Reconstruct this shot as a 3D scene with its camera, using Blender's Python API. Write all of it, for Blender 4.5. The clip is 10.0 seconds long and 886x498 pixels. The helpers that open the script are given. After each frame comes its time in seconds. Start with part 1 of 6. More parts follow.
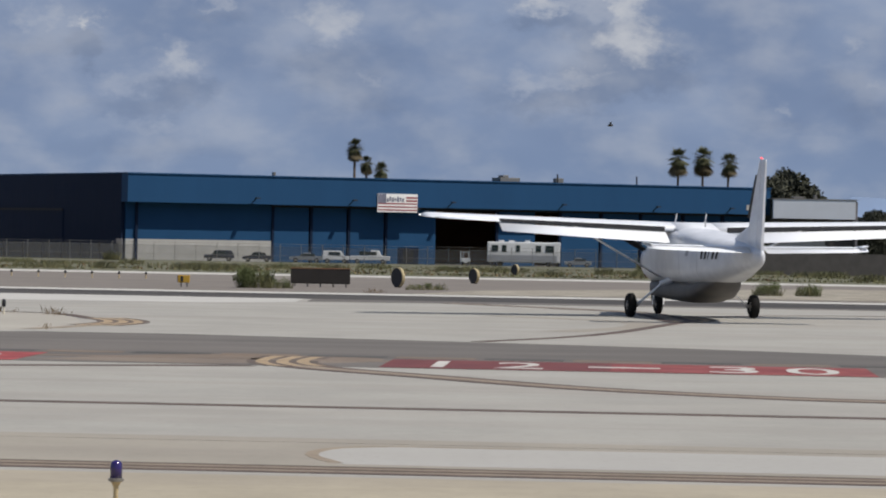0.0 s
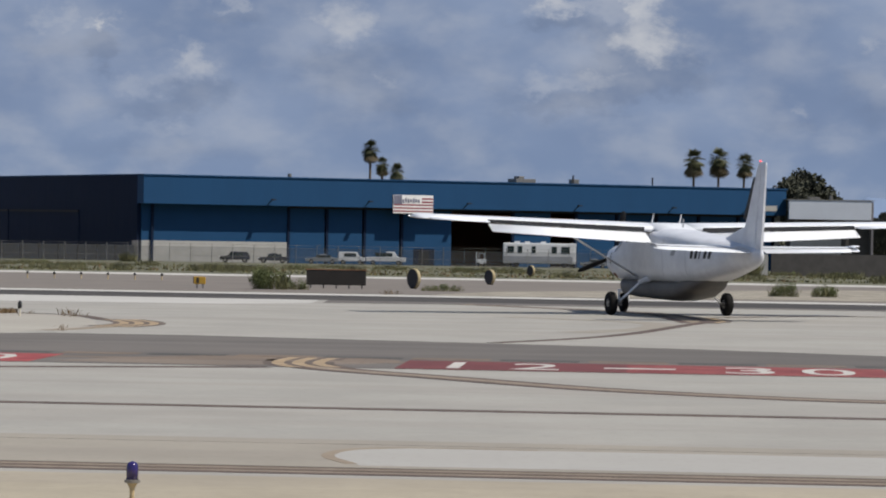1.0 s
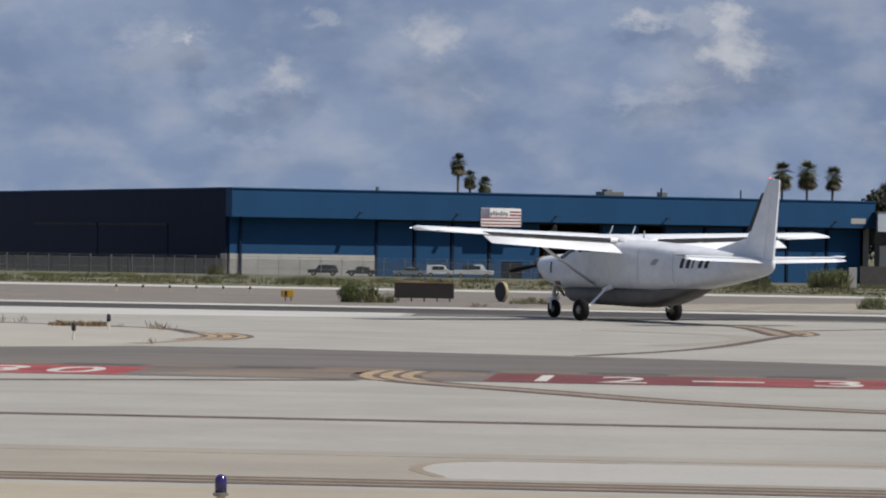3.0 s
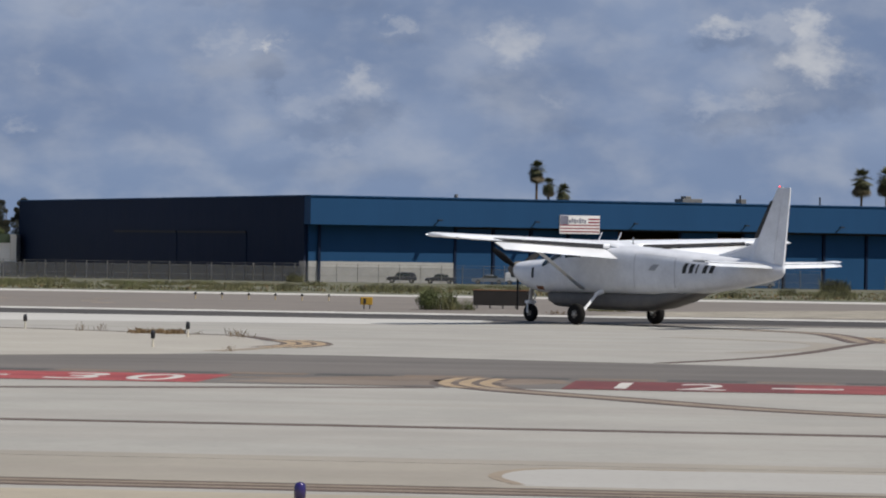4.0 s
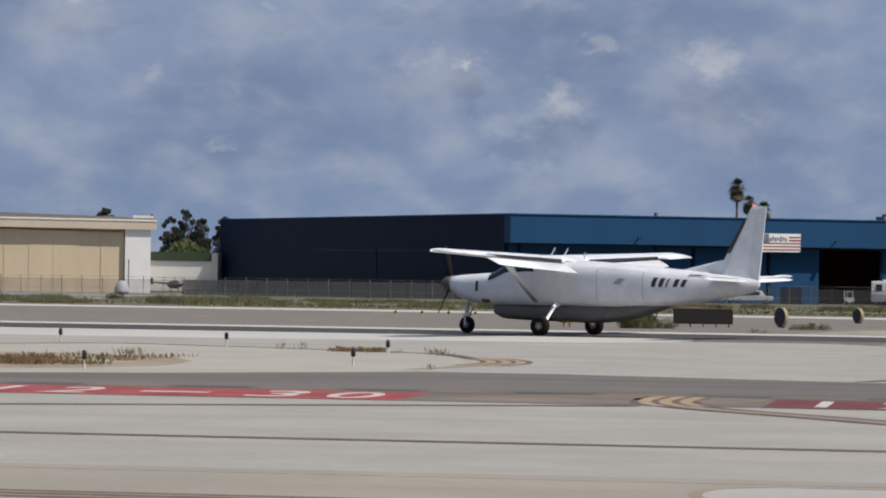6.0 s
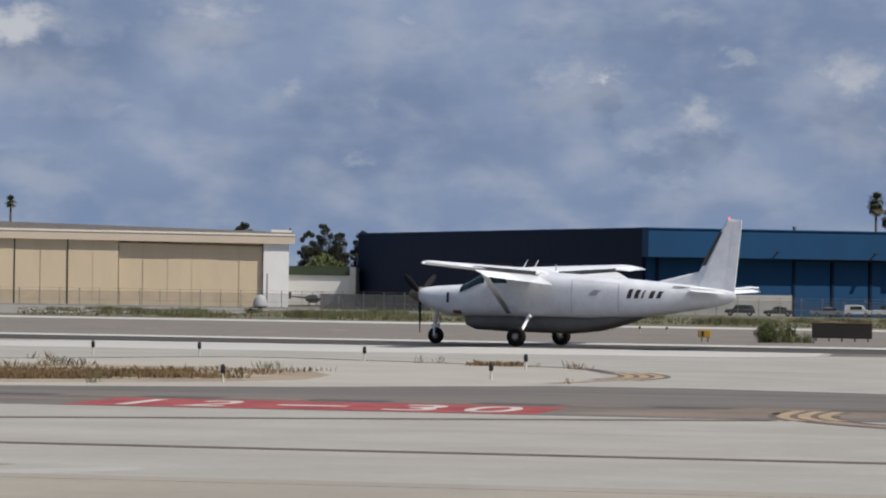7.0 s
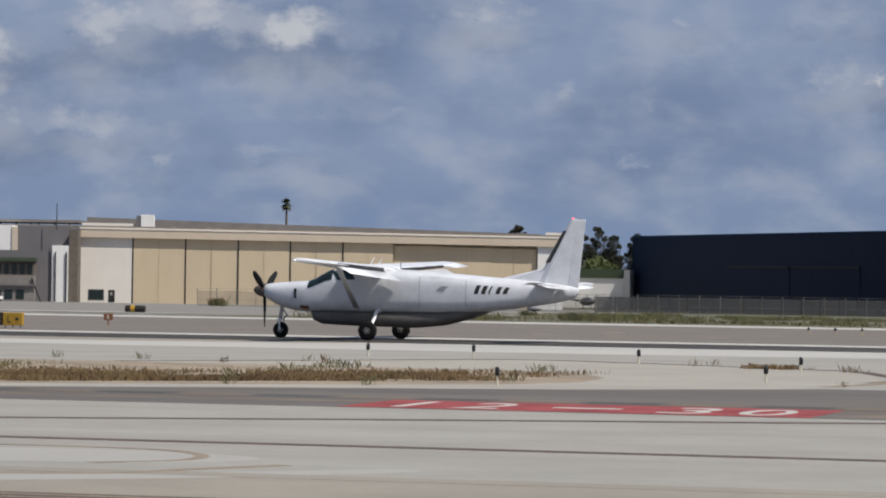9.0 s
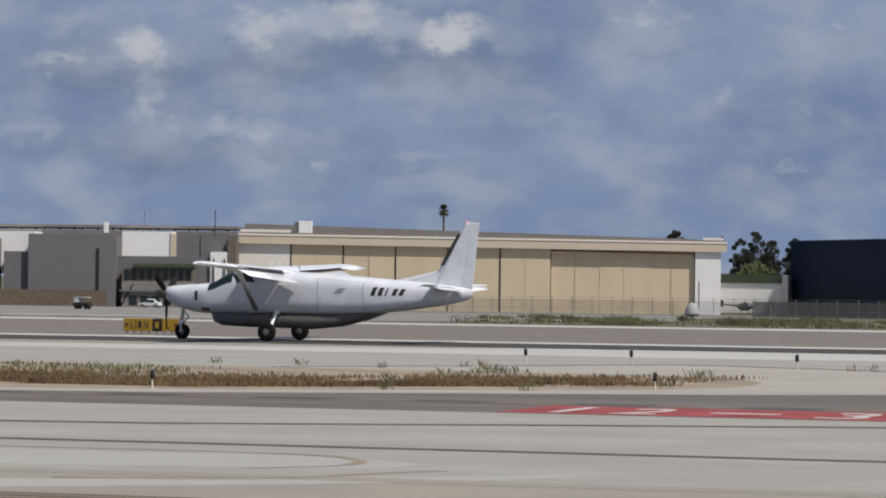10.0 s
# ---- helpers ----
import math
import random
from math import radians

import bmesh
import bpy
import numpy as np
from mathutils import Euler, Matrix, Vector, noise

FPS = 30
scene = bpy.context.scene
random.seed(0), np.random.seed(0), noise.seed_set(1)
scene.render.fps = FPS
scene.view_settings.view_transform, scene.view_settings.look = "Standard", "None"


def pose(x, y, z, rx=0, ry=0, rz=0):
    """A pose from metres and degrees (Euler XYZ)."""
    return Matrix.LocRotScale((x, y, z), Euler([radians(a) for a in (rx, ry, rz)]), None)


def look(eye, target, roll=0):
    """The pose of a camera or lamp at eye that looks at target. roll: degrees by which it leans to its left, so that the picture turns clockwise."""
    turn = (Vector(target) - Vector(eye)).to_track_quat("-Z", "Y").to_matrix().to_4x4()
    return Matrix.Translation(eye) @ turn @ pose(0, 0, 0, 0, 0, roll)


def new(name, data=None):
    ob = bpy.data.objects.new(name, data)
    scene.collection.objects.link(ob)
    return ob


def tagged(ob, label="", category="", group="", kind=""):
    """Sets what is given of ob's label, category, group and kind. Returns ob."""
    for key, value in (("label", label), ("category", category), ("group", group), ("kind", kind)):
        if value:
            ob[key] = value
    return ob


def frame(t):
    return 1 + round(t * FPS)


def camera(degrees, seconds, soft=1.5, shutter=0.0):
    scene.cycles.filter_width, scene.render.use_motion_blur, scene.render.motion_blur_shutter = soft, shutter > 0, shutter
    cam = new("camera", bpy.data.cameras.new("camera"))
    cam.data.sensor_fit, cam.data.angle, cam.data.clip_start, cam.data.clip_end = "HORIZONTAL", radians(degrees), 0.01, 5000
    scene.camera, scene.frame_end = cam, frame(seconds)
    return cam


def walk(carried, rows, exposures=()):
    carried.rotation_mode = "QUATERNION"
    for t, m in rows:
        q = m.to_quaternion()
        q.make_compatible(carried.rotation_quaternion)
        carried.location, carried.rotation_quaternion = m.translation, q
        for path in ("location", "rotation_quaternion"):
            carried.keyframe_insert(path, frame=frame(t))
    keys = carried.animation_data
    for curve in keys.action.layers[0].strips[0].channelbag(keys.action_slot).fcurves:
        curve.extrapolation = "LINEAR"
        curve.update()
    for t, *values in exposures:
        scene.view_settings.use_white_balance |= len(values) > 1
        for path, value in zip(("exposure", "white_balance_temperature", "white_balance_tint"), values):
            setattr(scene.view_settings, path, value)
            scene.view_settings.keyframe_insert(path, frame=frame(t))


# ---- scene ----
cam = camera(13.754, 10.0, soft=2.0)


def aim(yaw, pitch, roll):
    """The camera on its tripod, turned by yaw, pitch and roll in degrees."""
    return pose(0, 0, 2.407, 90 + pitch, 0, yaw) @ pose(0, 0, 0, 0, 0, roll)


walk(cam, [
    (0.0, aim(-0.038, -0.338, 1.040)),
    (0.5, aim(0.039, -0.330, 0.992)),
    (1.0, aim(0.208, -0.324, 0.974)),
    (1.5, aim(0.479, -0.297, 0.957)),
    (2.0, aim(0.784, -0.237, 0.923)),
    (3.5, aim(2.145, -0.102, 0.906)),
    (4.0, aim(2.810, -0.046, 0.855)),
    (4.5, aim(3.440, 0.038, 0.829)),
    (5.0, aim(4.149, 0.089, 0.803)),
    (5.5, aim(4.960, 0.119, 0.819)),
    (7.0, aim(8.081, 0.386, 0.822)),
    (7.5, aim(9.105, 0.419, 0.845)),
    (8.0, aim(10.114, 0.419, 0.853)),
    (8.5, aim(11.171, 0.386, 0.835)),
    (9.0, aim(12.355, 0.369, 0.818)),
    (9.5, aim(13.618, 0.376, 0.737)),
    (10.0, aim(14.808, 0.424, 0.681)),],
    exposures=[(0.0, -0.08), (8.5, -0.09), (10.0, -0.16)])

# ---- world, sun ----
SUN = Vector((0.66, -0.27, 1.0)).normalized()


def node(nt, kind, **kw):
    n = nt.nodes.new(kind)
    for k, v in kw.items():
        if k.startswith("in_"):
            n.inputs[int(k[3:])].default_value = v
        elif k == "op":
            n.operation = v
    return n


def math_node(nt, op, a, b=None, c=None, clamp=False):
    n = nt.nodes.new("ShaderNodeMath")
    n.operation, n.use_clamp = op, clamp
    for i, s in enumerate((a, b, c)):
        if s is None:
            continue
        if isinstance(s, (int, float)):
            n.inputs[i].default_value = s
        else:
            nt.links.new(s, n.inputs[i])
    return n.outputs[0]


def mix_rgb(nt, fac, a, b, blend="MIX"):
    n = nt.nodes.new("ShaderNodeMix")
    n.data_type, n.blend_type = "RGBA", blend
    for i, s in ((0, fac), (6, a), (7, b)):
        if isinstance(s, (int, float)):
            n.inputs[i].default_value = s
        elif isinstance(s, tuple):
            n.inputs[i].default_value = (*s, 1)
        else:
            nt.links.new(s, n.inputs[i])
    return n.outputs[2]


def noise_node(nt, vec, scale, detail=4.0, rough=0.55, dist=0.0):
    n = nt.nodes.new("ShaderNodeTexNoise")
    n.inputs["Scale"].default_value, n.inputs["Detail"].default_value = scale, detail
    n.inputs["Roughness"].default_value, n.inputs["Distortion"].default_value = rough, dist
    nt.links.new(vec, n.inputs["Vector"])
    return n.outputs[0]


def ramp(nt, fac, lo, hi):
    n = nt.nodes.new("ShaderNodeMapRange")
    n.interpolation_type = "SMOOTHSTEP"
    nt.links.new(fac, n.inputs[0])
    n.inputs[1].default_value, n.inputs[2].default_value = lo, hi
    return n.outputs[0]


# sunlit cumulus heads: azimuth and height in degrees, half width, half height, brightness
PUFFS_EAST = [(2.94, 2.86, 0.62, 0.27, 1.0), (2.79, 3.5, 0.34, 0.38, 1.0), (1.56, 3.5, 0.45, 0.16, 0.85), (-1.82, 3.16, 0.5, 0.42, 0.8),
              (-4.1, 2.54, 0.34, 0.28, 0.75), (-5.55, 3.03, 0.13, 0.22, 0.9), (-6.25, 3.15, 0.46, 0.26, 0.55), (-5.05, 2.21, 0.62, 0.25, 0.5),
              (1.23, 2.33, 0.44, 0.22, 0.55), (2.16, 2.32, 0.4, 0.16, 0.6), (5.28, 1.92, 0.22, 0.16, 0.45), (-4.4, 1.48, 1.4, 0.2, 0.42),
              (-1.1, 2.25, 0.26, 0.2, 0.45), (6.35, 2.94, 0.24, 0.35, 0.5), (6.67, 2.2, 0.35, 0.22, 0.5), (-3.59, 3.4, 0.3, 0.12, 0.55)]
PUFFS_NORTH = [(-14.71, 3.75, 0.48, 0.28, 0.7), (-11.74, 4.03, 0.62, 0.24, 0.68), (-10.44, 2.87, 0.33, 0.17, 0.55), (-13.2, 2.58, 0.22, 0.14, 0.45),
               (-8.56, 3.91, 0.27, 0.15, 0.45), (-9.37, 1.83, 0.33, 0.12, 0.45), (-6.45, 4.07, 0.79, 0.16, 0.45), (-4.34, 4.01, 0.62, 0.19, 0.5),
               (-13.43, 3.69, 0.13, 0.24, 0.35), (-9.25, 2.67, 0.18, 0.16, 0.4)]
PUFFS_WEST = [(-19.5, 3.49, 0.4, 0.26, 0.95), (-20.72, 3.25, 0.6, 0.19, 0.7), (-19.36, 2.66, 0.42, 0.5, 0.7), (-17.86, 2.29, 0.7, 0.25, 0.65),
              (-17.62, 3.87, 0.55, 0.35, 0.95), (-16.12, 3.98, 0.65, 0.3, 0.85), (-14.71, 3.82, 0.5, 0.3, 0.6), (-20.6, 3.87, 0.5, 0.3, 0.5),
              (-21.27, 2.24, 0.71, 0.19, 0.55), (-15.26, 1.88, 0.53, 0.14, 0.5), (-16.75, 1.69, 0.22, 0.18, 0.5)]
PUFFS = PUFFS_EAST + PUFFS_NORTH + PUFFS_WEST

world = bpy.data.worlds.new("sky")
scene.world = world
world.use_nodes = True
wt = world.node_tree
wt.nodes.clear()
coord = wt.nodes.new("ShaderNodeTexCoord")
sep = wt.nodes.new("ShaderNodeSeparateXYZ")
wt.links.new(coord.outputs["Generated"], sep.inputs[0])
azim = math_node(wt, "MULTIPLY", math_node(wt, "ARCTAN2", sep.outputs[0], sep.outputs[1]), 57.296)
elev = math_node(wt, "MULTIPLY", math_node(wt, "ARCSINE", sep.outputs[2]), 57.296)
flat = wt.nodes.new("ShaderNodeCombineXYZ")
wt.links.new(azim, flat.inputs[0])
wt.links.new(math_node(wt, "MULTIPLY", elev, 1.5), flat.inputs[1])
billow = noise_node(wt, flat.outputs[0], 0.75, 4, 0.52, 0.15)
fine = noise_node(wt, flat.outputs[0], 1.9, 6, 0.6, 0.1)
broad = noise_node(wt, flat.outputs[0], 0.28, 3, 0.5)
# ragged outlines: the heads are looked up at places shifted by turbulence
churn = wt.nodes.new("ShaderNodeTexNoise")
churn.inputs["Scale"].default_value, churn.inputs["Detail"].default_value, churn.inputs["Roughness"].default_value = 1.7, 5.0, 0.62
wt.links.new(flat.outputs[0], churn.inputs["Vector"])
shift = wt.nodes.new("ShaderNodeSeparateColor")
wt.links.new(churn.outputs["Color"], shift.inputs[0])
wa = math_node(wt, "MULTIPLY_ADD", math_node(wt, "SUBTRACT", shift.outputs[0], 0.5), 1.5, azim)
we = math_node(wt, "MULTIPLY_ADD", math_node(wt, "SUBTRACT", shift.outputs[1], 0.5), 0.9, elev)


def heap(drop, wide):
    """Sum of all cumulus heads, drop degrees lower and wide times as broad."""
    total = None
    for pa, pe, pw, ph, pb in PUFFS:
        dx = math_node(wt, "MULTIPLY_ADD", wa, 1 / (pw * wide), -pa / (pw * wide))
        dy = math_node(wt, "MULTIPLY_ADD", we, 1 / ph, (drop * ph - pe) / ph)
        rr = math_node(wt, "MULTIPLY_ADD", dx, dx, math_node(wt, "MULTIPLY", dy, dy))
        g = math_node(wt, "MULTIPLY", math_node(wt, "POWER", 2.718, math_node(wt, "MULTIPLY", rr, -0.8)), pb)
        total = g if total is None else math_node(wt, "ADD", total, g)
    return total


lumps = math_node(wt, "ADD", math_node(wt, "MULTIPLY", billow, 0.5), math_node(wt, "MULTIPLY", fine, 0.9))
swell = math_node(wt, "MULTIPLY", heap(0.0, 1.0), math_node(wt, "ADD", lumps, 0.35))
halo = math_node(wt, "MULTIPLY", ramp(wt, math_node(wt, "MULTIPLY", heap(0.0, 1.9), math_node(wt, "ADD", billow, 0.5)), 0.15, 1.5), 0.5)
puff = math_node(wt, "MULTIPLY", ramp(wt, swell, 0.05, 1.3), 0.95)
base = math_node(wt, "MULTIPLY", ramp(wt, heap(1.7, 1.7), 0.1, 0.9), 0.7)
# thin layered cloud between the heads
band = wt.nodes.new("ShaderNodeCombineXYZ")
wt.links.new(math_node(wt, "MULTIPLY", azim, 0.75), band.inputs[0])
wt.links.new(math_node(wt, "MULTIPLY", elev, 1.25), band.inputs[1])
cells = noise_node(wt, band.outputs[0], 0.95, 5, 0.5, 0.1)
wisp = math_node(wt, "MULTIPLY", ramp(wt, cells, 0.38, 0.75), 0.36)
bright = math_node(wt, "MAXIMUM", math_node(wt, "MAXIMUM", puff, halo), wisp)
skytex = wt.nodes.new("ShaderNodeTexSky")
skytex.sky_type, skytex.sun_disc = "NISHITA", False
skytex.sun_elevation, skytex.sun_rotation = math.asin(SUN.z), math.atan2(SUN.x, SUN.y)
deck = mix_rgb(wt, ramp(wt, broad, 0.35, 0.65), (1.85, 2.5, 3.95), (2.5, 3.2, 4.7))
deck = mix_rgb(wt, ramp(wt, elev, 0.2, 2.2), (2.0, 2.75, 4.3), deck)
deck = mix_rgb(wt, base, deck, (1.72, 2.25, 3.45))
heads = mix_rgb(wt, bright, deck, (5.4, 5.6, 6.05))
cover = math_node(wt, "SUBTRACT", 1.0, math_node(wt, "MULTIPLY", ramp(wt, elev, 6.0, 30.0), 0.9))
back = wt.nodes.new("ShaderNodeBackground")
back.inputs[1].default_value = 0.1
wt.links.new(mix_rgb(wt, cover, skytex.outputs[0], heads), back.inputs[0])
wout = wt.nodes.new("ShaderNodeOutputWorld")
wt.links.new(back.outputs[0], wout.inputs[0])

sun_data = bpy.data.lights.new("sun", "SUN")
sun_data.energy, sun_data.angle, sun_data.color = 4.9, radians(0.53), (1.0, 0.95, 0.88)
sun = new("sun", sun_data)
sun.matrix_world = look(SUN * 50, (0, 0, 0))


# ---- materials ----
def material(name, color, rough=0.7, metal=0.0, var=0.12, scale=1.0, tint=None, bump=0.0, coat=0.0, per_object=0.0, spec=0.5, stretch=(1, 1, 1)):
    """Principled surface with colour variation at a coarse and a fine size (scale: metres of the coarse one) and fine relief."""
    m = bpy.data.materials.new(name)
    m.use_nodes = True
    nt = m.node_tree
    bsdf = nt.nodes["Principled BSDF"]
    tc = nt.nodes.new("ShaderNodeTexCoord")
    mp = nt.nodes.new("ShaderNodeMapping")
    mp.inputs["Scale"].default_value = stretch
    nt.links.new(tc.outputs["Object"], mp.inputs[0])
    a = noise_node(nt, mp.outputs[0], 1.0 / scale, 5, 0.6, 0.2)
    b = noise_node(nt, mp.outputs[0], 9.0 / scale, 4, 0.6)
    k = math_node(nt, "ADD", math_node(nt, "MULTIPLY", ramp(nt, a, 0.3, 0.7), 0.65), math_node(nt, "MULTIPLY", ramp(nt, b, 0.25, 0.75), 0.35))
    dark = tuple(c * (1 - var) for c in color)
    light = tuple(min(1, c * (1 + var)) for c in (tint or color))
    col = mix_rgb(nt, k, dark, light)
    if per_object:
        oi = nt.nodes.new("ShaderNodeObjectInfo")
        f = math_node(nt, "MULTIPLY_ADD", oi.outputs["Random"], per_object, 1 - per_object / 2)
        hs = nt.nodes.new("ShaderNodeHueSaturation")
        nt.links.new(f, hs.inputs["Value"])
        nt.links.new(col, hs.inputs["Color"])
        col = hs.outputs[0]
    nt.links.new(col, bsdf.inputs["Base Color"])
    bsdf.inputs["Metallic"].default_value = metal
    bsdf.inputs["Specular IOR Level"].default_value = spec
    bsdf.inputs["Coat Weight"].default_value = coat
    nt.links.new(math_node(nt, "MULTIPLY_ADD", b, 0.2, rough - 0.1, clamp=True), bsdf.inputs["Roughness"])
    if bump:
        bp = nt.nodes.new("ShaderNodeBump")
        bp.inputs["Strength"].default_value, bp.inputs["Distance"].default_value = 0.6, bump
        nt.links.new(b, bp.inputs["Height"])
        nt.links.new(bp.outputs[0], bsdf.inputs["Normal"])
    return m


def glow(name, color, strength):
    m = material(name, color, 0.4)
    bsdf = m.node_tree.nodes["Principled BSDF"]
    bsdf.inputs["Emission Color"].default_value = (*color, 1)
    bsdf.inputs["Emission Strength"].default_value = strength
    return m


def net(name, color, opacity):
    """A wire net too fine to see singly: partly open everywhere, with a diamond weave."""
    m = bpy.data.materials.new(name)
    m.use_nodes = True
    nt = m.node_tree
    bsdf = nt.nodes["Principled BSDF"]
    bsdf.inputs["Base Color"].default_value = (*color, 1)
    bsdf.inputs["Metallic"].default_value, bsdf.inputs["Roughness"].default_value = 0.3, 0.5
    tc = nt.nodes.new("ShaderNodeTexCoord")
    n = noise_node(nt, tc.outputs["Object"], 0.4, 3)
    tr = nt.nodes.new("ShaderNodeBsdfTransparent")
    mx = nt.nodes.new("ShaderNodeMixShader")
    nt.links.new(math_node(nt, "MULTIPLY_ADD", n, 0.3, opacity - 0.15), mx.inputs[0])
    nt.links.new(tr.outputs[0], mx.inputs[1])
    nt.links.new(bsdf.outputs[0], mx.inputs[2])
    nt.links.new(mx.outputs[0], nt.nodes["Material Output"].inputs[0])
    return m


def slab_concrete(name, color, var, stain):
    """Pale concrete with broad stains, long dull streaks and a fine grain."""
    m = material(name, color, 0.85, var=var, scale=3.0, bump=0.004)
    nt = m.node_tree
    bsdf = nt.nodes["Principled BSDF"]
    base = bsdf.inputs["Base Color"].links[0].from_socket
    tc = nt.nodes.new("ShaderNodeTexCoord")
    mp = nt.nodes.new("ShaderNodeMapping")
    mp.inputs["Scale"].default_value = (0.05, 0.45, 1)
    nt.links.new(tc.outputs["Object"], mp.inputs[0])
    streak = noise_node(nt, mp.outputs[0], 1.0, 5, 0.6, 0.4)
    c = mix_rgb(nt, math_node(nt, "MULTIPLY", ramp(nt, streak, 0.42, 0.7), stain), base, (0.23, 0.20, 0.17))
    grain = noise_node(nt, tc.outputs["Object"], 7.0, 6, 0.75)
    c = mix_rgb(nt, math_node(nt, "MULTIPLY", ramp(nt, grain, 0.5, 0.72), 0.45), c, tuple(k * 0.62 for k in color))
    nt.links.new(c, bsdf.inputs["Base Color"])
    return m


